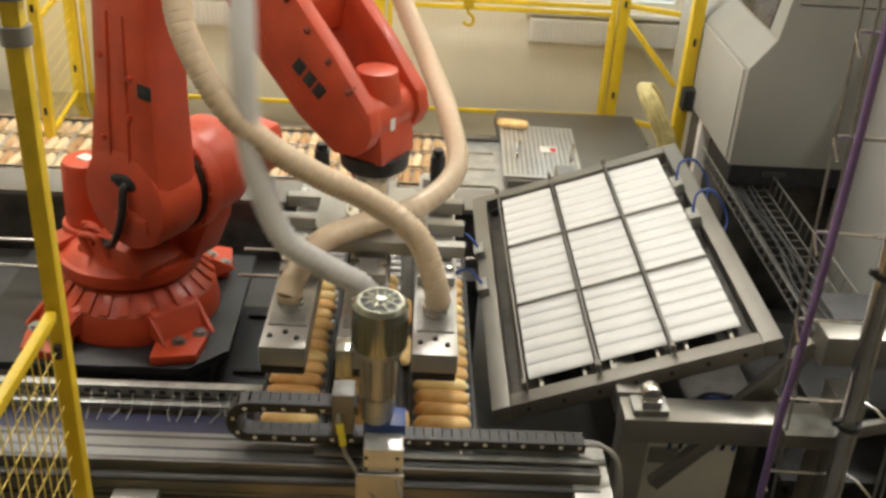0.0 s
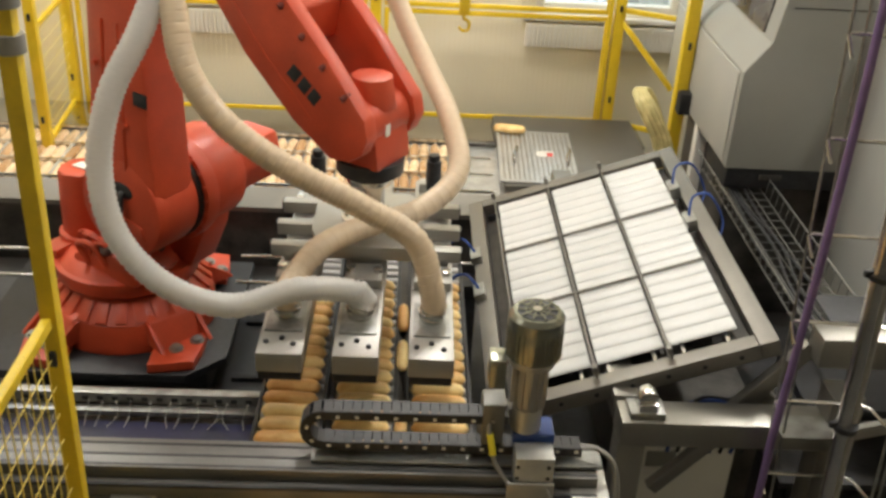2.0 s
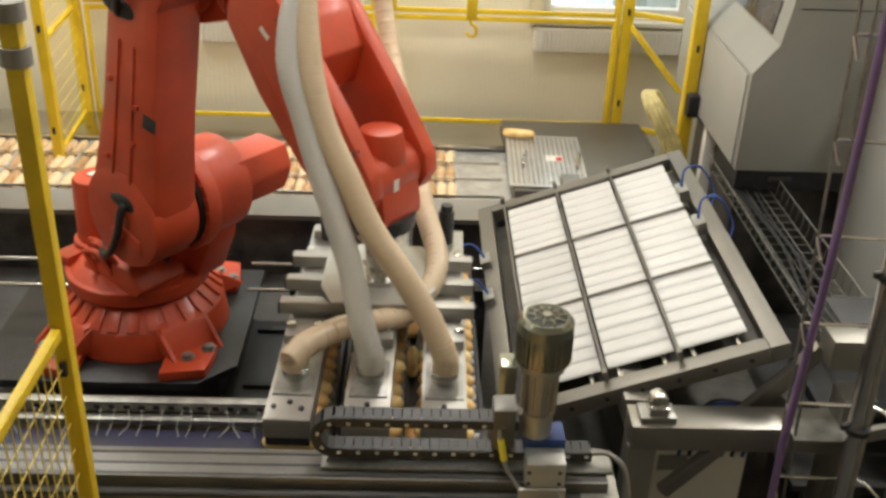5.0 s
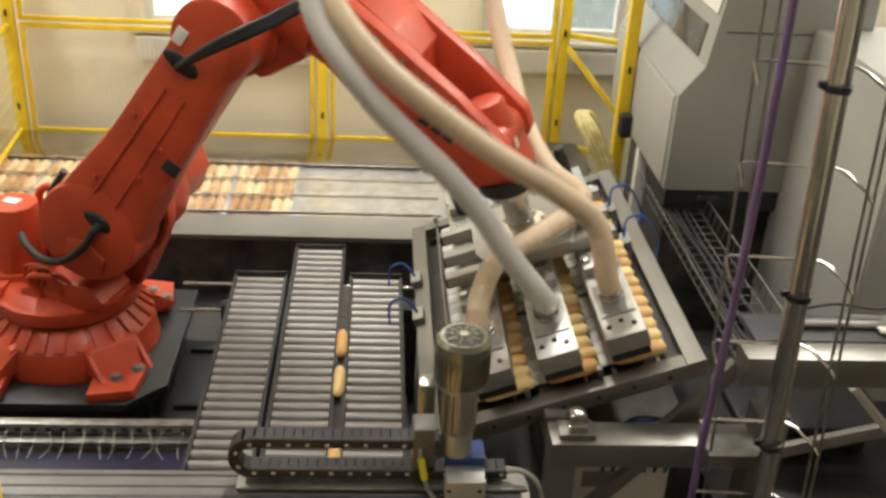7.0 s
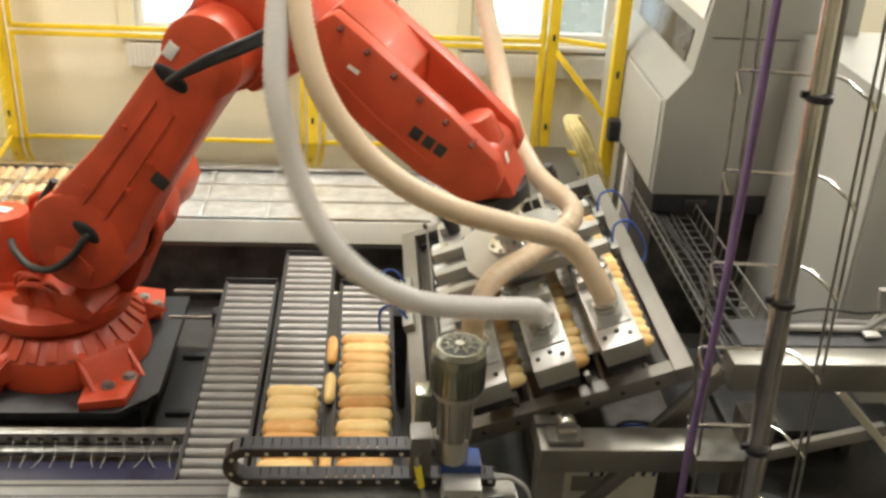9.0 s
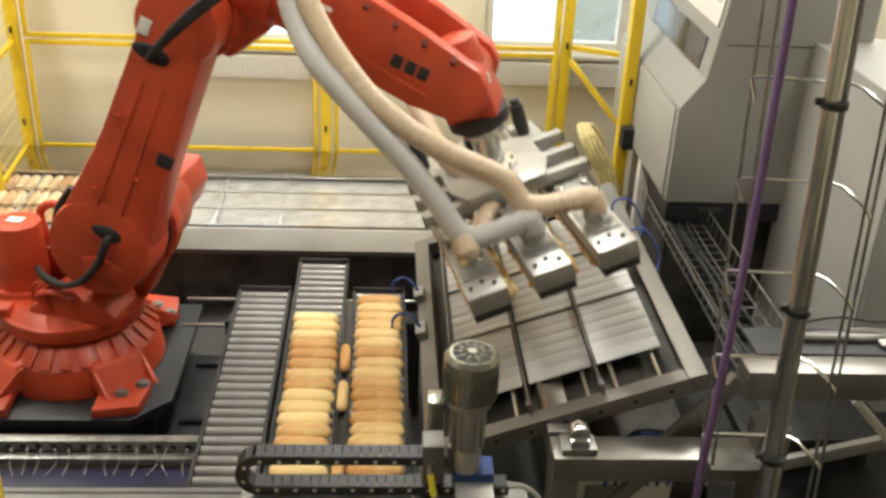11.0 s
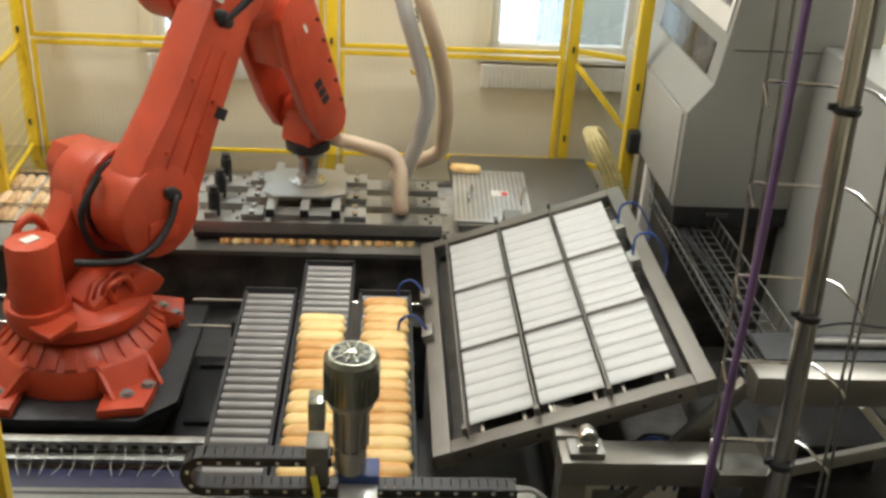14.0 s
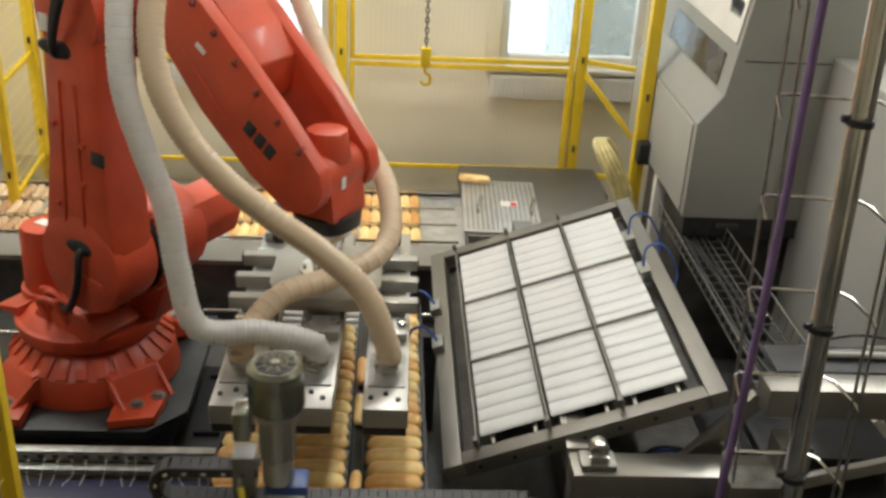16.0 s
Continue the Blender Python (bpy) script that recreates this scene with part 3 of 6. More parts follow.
def gantry():
    g = thing("gantry_beam", "long aluminium profile beam across the lanes", "gantry beam", at=pose(0, 0, 0))
    x0, x1 = -2.3, 0.56
    for z, h, d, y in ((1.13, 0.05, 0.16, BEAM_Y + 0.04), (1.078, 0.05, 0.20, BEAM_Y + 0.02), (0.99, 0.12, 0.18, BEAM_Y + 0.01)):
        part("profile", boxes((((x0 + x1) / 2, y, z), (x1 - x0, d, h), 0.004)), PROFILE, g)
    for z in (1.105, 1.03, 0.96):
        part("slot", boxes((((x0 + x1) / 2, BEAM_Y - 0.078, z), (x1 - x0 - 0.01, 0.012, 0.012))), DARK, g, "dark profile slot")
    for y in (BEAM_Y - 0.025, BEAM_Y + 0.03, BEAM_Y + 0.09):
        part("slot", boxes((((x0 + x1) / 2, y, 1.1545), (x1 - x0 - 0.01, 0.010, 0.004))), DARK, g, "dark profile slot")
    part("chain_tray", boxes(((0.05, BEAM_Y + 0.05, 1.168), (1.06, 0.10, 0.012), 0.002)), GALV, g)
    part("end_bracket", boxes(((x1 - 0.03, BEAM_Y - 0.03, 1.0), (0.14, 0.28, 0.22), 0.005)), ALU, g)
    part("end_bracket", boxes(((-1.1, BEAM_Y - 0.07, 0.97), (0.16, 0.14, 0.18), 0.005)), ALU, g)
    for x in (-2.2, x1 - 0.06):
        part("leg", boxes(((x, BEAM_Y + 0.02, 0.46), (0.09, 0.09, 0.92), 0.005)), ALU, g)
    for x in (-0.48, -0.16, 0.17):
        bm = B()
        rod(bm, (x, BEAM_Y, 0.70), (x, BEAM_Y, 0.93), 0.014, seg=12)
        part("hanger", bm, BRIGHT, g, "bright hanger rod")
    return g


gantry()


mb = thing("machine_bed", "black steel bed under the robot and roller lanes", "machine bed", at=pose(0, 0, 0))
part("sheet", boxes(((-1.15, 4.75, 0.03), (2.75, 1.75, 0.06), 0.006)), BLACK, mb)
for y in (4.05, 4.9, 5.5):
    part("edge_bar", boxes(((-0.93, y, 0.075), (0.42, 0.05, 0.03), 0.004)), DARK, mb, "dark steel cross bar")
mc = thing("pale_cover", "pale cream machine cover with a grey panel under the table", "machine cover", at=pose(1.20, 3.86, 0))
part("housing", boxes(((0, 0, 0.30), (0.46, 0.20, 0.60), 0.012)), WHITE, mc)
part("panel", boxes(((-0.12, -0.103, 0.50), (0.14, 0.006, 0.09), 0.003)), CABINET, mc, "grey panel")


# rail with tied cables beside the robot
def cable_rail():
    r = thing("cable_rail", "perforated steel rail with cable ties over a navy sheet", "cable tray", at=pose(0, 0, 0))
    x0, x1 = -2.6, -0.80
    part("rail", boxes((((x0 + x1) / 2, 3.86, 0.70), (x1 - x0, 0.05, 0.06), 0.006)), GALV, r)
    part("rail_front", boxes((((x0 + x1) / 2, 3.80, 0.66), (x1 - x0, 0.05, 0.03), 0.004)), GALV, r)
    part("cover", boxes((((x0 + x1) / 2, 3.62, 0.63), (x1 - x0, 0.26, 0.015), 0.003)), NAVY, r, "navy blue sheet")
    part("support", boxes((((x0 + x1) / 2, 3.74, 0.31), (x1 - x0, 0.3, 0.60), 0.004)), CHANNEL, r)
    rnd = random.Random(4)
    for i in range(24):
        x = x0 + 0.05 + i * 0.073 + rnd.uniform(-0.02, 0.02)
        bm = B()
        tube(bm, bez([(x, 3.83, 0.69), (x + 0.01, 3.79, 0.715), (x + rnd.uniform(-.02, .03), 3.75, 0.67), (x + rnd.uniform(-.02, .04), 3.70, 0.642)], 5), 0.0022, 6)
        part("cable_tie", bm, TIE, r, "white cable tie")
    for i in range(26):
        part("hole", boxes(((x0 + 0.04 + i * 0.068, 3.834, 0.70), (0.028, 0.004, 0.02))), BLACK, r)
    return r


cable_rail()
bp = thing("robot_plinth", "black steel base plate under the robot", "plinth", at=pose(-1.69, 5.13, 0))
part("plate", prism_bm([(-0.855, -0.592), (0.37, -0.592), (0.56, -0.40), (0.56, 0.68), (-0.855, 0.68)], 0.05, "z", 0.308, 0.004), BLACK, bp)
part("column", boxes(((-0.05, 0.02, 0.141), (1.0, 0.85, 0.282), 0.01)), DARK, bp)


# ------------------------------------------------------------ robot
R_BASE = Vector((-1.748, 5.19, 0.335))
BIG = 1.139              # size of the lower links
A1, D1, A2, A3, D4, D6 = 0.322, 0.798, 1.147, 0.2467, 1.325, 0.279
FLANGE_UP = 0.499          # flange over the underside of the suction bars


def ring_bolts(bm, c, axis, r, n, br=0.012, h=0.014, a0=0.0, a1=2 * math.pi):
    q = Vector(axis).to_track_quat("Z", "Y").to_matrix()
    for i in range(n):
        a = a0 + (a1 - a0) * i / n
        p = Vector(c) + q @ Vector((r * math.cos(a), r * math.sin(a), 0))
        rod(bm, p, p + Vector(axis) * h, br, seg=8)


def robot():
    rb = thing("industrial_robot", "large orange six-axis industrial robot arm", "robot arm", at=Matrix.Translation(R_BASE))
    # base: round foot with four ears
    bm = B()
    rod(bm, (0, 0, 0.0), (0, 0, 0.15), 0.43, 0.405, seg=48, bevel=0.012)
    rod(bm, (0, 0, 0.15), (0, 0, 0.24), 0.405, 0.31, seg=48)
    rod(bm, (0, 0, 0.24), (0, 0, 0.29), 0.28, seg=48)
    for i in range(26):
        a = 2 * math.pi * i / 26
        box(bm, (0, 0, 0), (0.11, 0.055, 0.016), 0.004, m=pose(0, 0, 0, 0, 0, math.degrees(a)) @ pose(0.362, 0, 0.198, 0, 43.5, 0))
    base = part("base", bm, ORANGE, rb, "round orange cast base")
    for sx in (-1, 1):
        for sy in (-1, 1):
            bm = B()
            e = [(-0.11, -0.2), (0.1, -0.16), (0.12, -0.02), (0.12, 0.09), (-0.11, 0.11)]
            prism(bm, e, 0.05, "z", 0.027, 0.006, m=pose(sx * 0.31, sy * 0.37, 0, 0, 0, 0) @ Matrix.Diagonal((sx, -sy, 1, 1)))
            prism(bm, [(0.28, 0.045), (0.485, 0.045), (0.475, 0.06), (0.41, 0.165), (0.28, 0.20)], 0.25, "y", 0.0, 0.012, m=pose(0, 0, 0, 0, 0, math.degrees(math.atan2(sy * 0.40, sx * 0.36))))
            for wy in (-0.125, 0.125):
                prism(bm, [(0.32, 0.04), (0.545, 0.04), (0.53, 0.058), (0.41, 0.15), (0.32, 0.18)], 0.022, "y", wy, 0.006, m=pose(0, 0, 0, 0, 0, math.degrees(math.atan2(sy * 0.40, sx * 0.36))))
            ear = part("foot", bm, ORANGE, base, "orange mounting foot")
            for dx, dy in ((0.0, 0.06), (0.085, -0.02)):
                bm = B()
                rod(bm, (sx * (0.31 + dx), sy * (0.37 + dy), 0.052), (sx * (0.31 + dx), sy * (0.37 + dy), 0.072), 0.026, seg=12, bevel=0.004)
                rod(bm, (sx * (0.31 + dx), sy * (0.37 + dy), 0.051), (sx * (0.31 + dx), sy * (0.37 + dy), 0.057), 0.036, seg=20)
                part("bolt", bm, GALV, base, "steel foundation bolt")
    # turret, turning about the upright axis
    bm = B()
    rod(bm, (0, 0, 0.27), (0, 0, 0.35), 0.35, 0.36, seg=48, bevel=0.012)
    rod(bm, (0, 0, 0.345), (0, 0, 0.39), 0.34, 0.27, seg=48)
    prism(bm, [(-0.36, 0.345), (-0.36, 0.37), (-0.2, 0.40), (-0.2, 0.345)], 0.30, "y", -0.12, 0.01)
    prism(bm, [(-0.26, 0.34), (0.36, 0.34), (0.46, 0.56), (0.50, 0.76), (0.46, 0.90), (0.32, 0.98), (0.14, 0.92), (0.0, 0.70), (-0.20, 0.52)], 0.18, "y", 0.16, 0.02)
    prism(bm, [(-0.10, 0.34), (0.30, 0.34), (0.35, 0.40), (0.26, 0.49), (0.04, 0.49), (-0.10, 0.42)], 0.28, "y", -0.12, 0.03)
    rod(bm, (A1, -0.02, D1), (A1, 0.06, D1), 0.268, seg=40, bevel=0.01)
    rod(bm, (A1, 0.06, D1), (A1, 0.29, D1), 0.235, seg=40, bevel=0.02)
    rod(bm, (A1, 0.285, D1), (A1, 0.30, D1), 0.22, seg=40, bevel=0.006)
    ring_bolts(bm, (A1, -0.02, D1), (0, -1, 0), 0.256, 24, 0.008, 0.010)
    turret = part("turret", bm, ORANGE, rb, "orange turret with shoulder")
    bm = B()
    rod(bm, (-0.235, -0.02, 0.36), (-0.235, -0.02, 0.755), 0.132, 0.122, seg=10, bevel=0.02)
    rod(bm, (-0.235, -0.02, 0.34), (-0.235, -0.02, 0.42), 0.152, seg=24, bevel=0.01)
    part("turn_motor", bm, ORANGE, turret, "orange upright motor cover")
    part("motor_label", boxes(((-0.235, -0.02, 0.759), (0.08, 0.06, 0.006), 0.001)), WHITE, turret, "white sticker")
    bm = B()
    prism(bm, [(-0.12, -0.10), (0.09, -0.13), (0.14, 0.0), (0.11, 0.12), (-0.08, 0.13), (-0.14, 0.02)], 0.34, "y", 0.40, 0.02, m=Matrix.Translation((A1 + 0.08, 0, D1 + 0.03)))
    part("shoulder_motor", bm, ORANGE, turret, "orange shoulder motor cover")
    for path, rr in (([(-0.18, 0.17, 0.52), (-0.20, 0.15, 0.72), (-0.12, 0.15, 0.78), (-0.04, 0.17, 0.70), (-0.02, 0.19, 0.58)], 0.022), ([(0.02, -0.26, 0.40), (-0.02, -0.28, 0.50), (0.08, -0.28, 0.52), (0.14, -0.26, 0.42)], 0.016)):
        bm = B()
        tube(bm, bez(path, 8), rr, 10)
        part("lifting_eye", bm, ORANGE, turret)
    rl = random.Random(9)
    for kk in range(5):
        bm = B()
        x, y = -0.02 + 0.03 * kk, -0.19 - 0.012 * kk
        tube(bm, bez([(x - 0.08, y, 0.40), (x - 0.05, y - 0.03, 0.50 + rl.uniform(0, 0.05)), (x + 0.03, y - 0.02, 0.53), (x + 0.09, y, 0.44), (x + 0.10, y, 0.38)], 6), 0.010, 8)
        part("cable", bm, ORANGE, turret, "orange painted cable")
    bm = B()
    rod(bm, (A1, -0.045, D1), (A1, -0.018, D1), 0.244, seg=40)
    part("seal", bm, BLACK, turret, "dark joint seal")
    bm = B()
    tube(bm, bez([(A1 - 0.2, -0.10, D1 + 0.2), (A1 - 0.31, -0.08, D1 + 0.02), (A1 - 0.24, -0.08, D1 - 0.2), (A1, -0.07, D1 - 0.31)], 8), 0.018, 10)
    part("seal", bm, BLACK, turret, "dark joint seal")
    # lower arm, carried on the near side of the shoulder
    oy = -0.175
    bm = B()
    rod(bm, (0, oy - 0.13, 0), (0, oy + 0.13, 0), 0.245, seg=40, bevel=0.035)
    prism(bm, [(-0.238, -0.04), (0.238, -0.04), (0.208, 0.22), (0.178, 0.50), (0.158, A2 - 0.06), (0.12, A2 + 0.05), (-0.12, A2 + 0.05), (-0.150, A2 - 0.10), (-0.165, 0.50), (-0.205, 0.22)], 0.245, "y", oy, 0.05)
    rod(bm, (0, oy - 0.12, A2), (0, oy + 0.13, A2), 0.18, seg=36, bevel=0.025)
    rod(bm, (0, oy + 0.09, A2), (0, oy + 0.15, A2), 0.205, seg=36, bevel=0.01)
    prism(bm, [(-0.02, -0.17), (0.16, -0.12), (0.14, -0.05), (0.02, -0.03), (-0.06, -0.08)], 0.03, "y", oy - 0.125, 0.01)
    prism(bm, [(0.045, 0.20), (0.055, 0.20), (0.045, 0.86), (0.03, 0.86)], 0.02, "y", oy - 0.122, 0.006)
    prism(bm, [(-0.075, 0.20), (-0.06, 0.20), (-0.045, 0.86), (-0.06, 0.86)], 0.02, "y", oy - 0.122, 0.006)
    lower = part("lower_arm", bm, ORANGE, rb, "orange lower arm with cable slots")
    bm = B()
    ring_bolts(bm, (0, oy + 0.088, A2), (0, -1, 0), 0.192, 22, 0.009, 0.012)
    for z, x in ((0.28, -0.10), (0.42, 0.06), (0.66, -0.10), (0.60, 0.07)):
        rod(bm, (x, oy - 0.12, z), (x, oy - 0.14, z), 0.013, seg=8)
    o = part("arm_bolts", bm, ORANGE, lower)
    o["kind"] = "stuff"
    for x, z, tilt in ((0.042, 0.097, 5), (-0.038, 0.995, 5)):
        bm = B()
        vs = bmesh.ops.create_uvsphere(bm, u_segments=24, v_segments=10, radius=1)["verts"]
        bmesh.ops.transform(bm, matrix=pose(x, oy - 0.125, z, 0, tilt, 12) @ Matrix.Diagonal((0.10, 0.016, 0.038, 1)), verts=vs)
        part("cable_slot", bm, BLACK, lower, "dark cable slot")
    part("sticker", boxes(((-0.115, oy - 0.126, 1.09), (0.05, 0.008, 0.07), 0.001)), WHITE, lower, "white sticker")
    part("edge_label", boxes(((0.15, oy - 0.124, 0.56), (0.075, 0.008, 0.06), 0.002)), BLACK, lower, "black plate")
    bm = B()
    tube(bm, bez([(0.03, oy - 0.09, 0.10), (0.03, oy - 0.15, 0.075), (0.03, oy - 0.165, -0.04), (-0.01, oy - 0.165, -0.17), (-0.10, oy - 0.13, -0.27), (-0.22, oy - 0.05, -0.33), (-0.28, oy + 0.02, -0.36)], 8), 0.018, 12)
    part("cable_loom", bm, BLACK, lower, "black cable loom")
    for kk in range(3):
        bm = B()
        tube(bm, bez([(-0.05, oy - 0.10, 0.955 + 0.012 * kk), (-0.045, oy - 0.15, 1.0), (0.03 + 0.012 * kk, oy - 0.19, 1.20), (0.13 + 0.016 * kk, oy - 0.19, 1.40), (0.23 + 0.01 * kk, oy - 0.14, 1.60)], 8), 0.016, 10)
        part("cable_loom", bm, BLACK, lower, "black cable loom")
    # elbow housing
    bm = B()
    rod(bm, (0, 0.0, 0), (0, 0.28, 0), 0.21, seg=36, bevel=0.02)
    rod(bm, (-0.24, 0.12, A3), (0.34, 0.0, A3), 0.21, 0.17, seg=32, bevel=0.02)
    prism(bm, [(-0.20, -0.10), (0.20, -0.14), (0.32, 0.06), (0.34, 0.36), (-0.05, 0.42), (-0.24, 0.32)], 0.30, "y", 0.10, 0.04)
    for dy in (0.0, 0.19):
        rod(bm, (-0.42, dy, A3 + 0.03), (-0.22, dy, A3 + 0.03), 0.075, seg=16, bevel=0.015)
    elbow = part("elbow_housing", bm, ORANGE, rb, "orange elbow housing")
    # forearm, turning about its own length (local x)
    bm = B()
    rod(bm, (-D4 + 0.35, 0, 0), (-D4 + 0.46, 0, 0), 0.175, seg=32, bevel=0.012)
    side = [(-0.95, 0.05), (-0.90, -0.05), (-0.56, -0.135), (-0.20, -0.17), (0.04, -0.15), (0.115, -0.08), (0.14, 0.0), (0.12, 0.08), (0.05, 0.14), (-0.25, 0.20), (-0.71, 0.262), (-0.92, 0.285), (-0.97, 0.20)]
    for sd in (-1, 1):
        prism(bm, side, 0.09, "y", sd * 0.19, 0.026)
        prism(bm, [(-0.86, 0.03), (-0.50, -0.05), (-0.14, -0.09), (-0.14, -0.075), (-0.50, -0.035), (-0.86, 0.045)], 0.02, "y", sd * 0.228, 0.004)
    core = [(-0.94, 0.0), (-0.54, -0.11), (-0.46, -0.05), (-0.42, 0.04), (-0.50, 0.20), (-0.66, 0.253), (-0.93, 0.292), (-0.98, 0.16)]
    prism(bm, core, 0.305, "y", 0, 0.012)
    fore = part("forearm", bm, ORANGE, rb, "orange forked forearm")
    for kk in range(6):
        for sd in (-1, 1):
            x = -0.86 + kk * 0.155
            bm = B()
            rod(bm, (x, sd * 0.21, 0.262 - 0.021 * kk), (x, sd * 0.247, 0.235 - 0.021 * kk), 0.014, seg=8)
            part("cover_screw", bm, SCREW, fore, "dark cover screw")
    for kk, (x, w) in enumerate(((-0.324, 0.056), (-0.254, 0.052), (-0.189, 0.052))):
        bm = B()
        box(bm, (x, -0.2365, 0.017), (w, 0.006, 0.066), 0.003)
        part("emblem_bar", bm, BLACK, fore, "black emblem block")
    part("sticker", boxes(((-0.72, -0.2365, 0.107), (0.06, 0.004, 0.022))), WHITE, fore, "white sticker")
    # wrist
    bm = B()
    rod(bm, (0, -0.143, 0), (0, 0.143, 0), 0.118, seg=32, bevel=0.012)
    prism(bm, [(-0.105, 0.02), (-0.125, -0.13), (-0.13, -0.195), (0.13, -0.195), (0.125, -0.13), (0.105, 0.02)], 0.265, "y", 0, 0.02)
    rod(bm, (0, 0, 0.06), (0, 0, 0.20), 0.118, 0.095, seg=10, bevel=0.01)
    wrist = part("wrist", bm, ORANGE, rb, "orange wrist")
    part("sticker", boxes(((0.117, -0.04, -0.02), (0.004, 0.035, 0.055))), WHITE, wrist, "white sticker")
    bm = B()
    rod(bm, (0, 0, -D6 + 0.025), (0, 0, -D6 + 0.095), 0.155, 0.16, seg=36, bevel=0.008)
    rod(bm, (0, 0, -D6 + 0.001), (0, 0, -D6 + 0.03), 0.115, seg=32)
    flange = part("flange", bm, BLACK, rb, "black wrist flange")
    for o in rb.children_recursive:
        top = o
        while top.parent is not rb:
            top = top.parent
        if top in (base, turret, lower, elbow) or top.name.startswith("bolt"):
            if o.type == "MESH":
                o.data.transform(Matrix.Scale(BIG, 4))
    return rb, turret, lower, elbow, fore, wrist, flange


ROBOT = robot()
A1, D1, A2, A3 = A1 * BIG, D1 * BIG, A2 * BIG, A3 * BIG


def solve_robot(tool):
    """Poses of the robot's links, in the robot's space, for a pose of the tool (z up out of the bars)."""
    up = tool.to_3x3().col[2].normalized()
    wc = tool.translation + up * (FLANGE_UP + D6) - R_BASE
    j1 = math.atan2(wc.y, wc.x)
    r, z = math.hypot(wc.x, wc.y) - A1, wc.z - D1
    L2 = math.hypot(A3, D4)
    d = min(math.hypot(r, z), A2 + L2 - 0.001)
    a = math.atan2(z, r)
    b = math.acos(max(-1, min(1, (A2 * A2 + d * d - L2 * L2) / (2 * A2 * d))))
    th = a + b                                    # the lower arm's angle from the ground
    ex, ez = A2 * math.cos(th), A2 * math.sin(th)
    phi = math.atan2(z - ez, r - ex)              # elbow to wrist centre
    f = phi - math.atan2(A3, D4)                  # the forearm's own angle
    turn = Matrix.Rotation(j1, 4, "Z")
    m1 = turn
    m2 = turn @ Matrix.Translation((A1, 0, D1)) @ Matrix.Rotation(math.pi / 2 - th, 4, "Y")
    m3 = turn @ Matrix.Translation((A1 + ex, 0, D1 + ez)) @ Matrix.Rotation(-f, 4, "Y")
    fx = (turn.to_3x3() @ Vector((math.cos(f), 0, math.sin(f)))).normalized()
    wp = m3 @ Vector((D4, 0, A3))
    y5 = up.cross(fx)
    y5.normalize()
    if y5.dot(turn.to_3x3() @ Vector((0, 1, 0))) < 0:
        y5 = -y5
    def frame_of(x, y):
        zz = x.cross(y)
        return Matrix((x, y, zz)).transposed().to_4x4()
    m4 = Matrix.Translation(wp) @ frame_of(fx, y5)
    x5 = y5.cross(up)
    m5 = Matrix.Translation(wp) @ frame_of(x5.normalized(), y5)
    m6 = Matrix.Translation(wp) @ tool.to_3x3().to_4x4()
    return m1, m2, m3, m4, m5, m6


# ------------------------------------------------------------ suction gripper
BAR_X = (-0.304, 0.0, 0.304)
BAR_L, BAR_W, BAR_C, SOCKET_Y = 1.70, 0.185, -0.09, -0.651


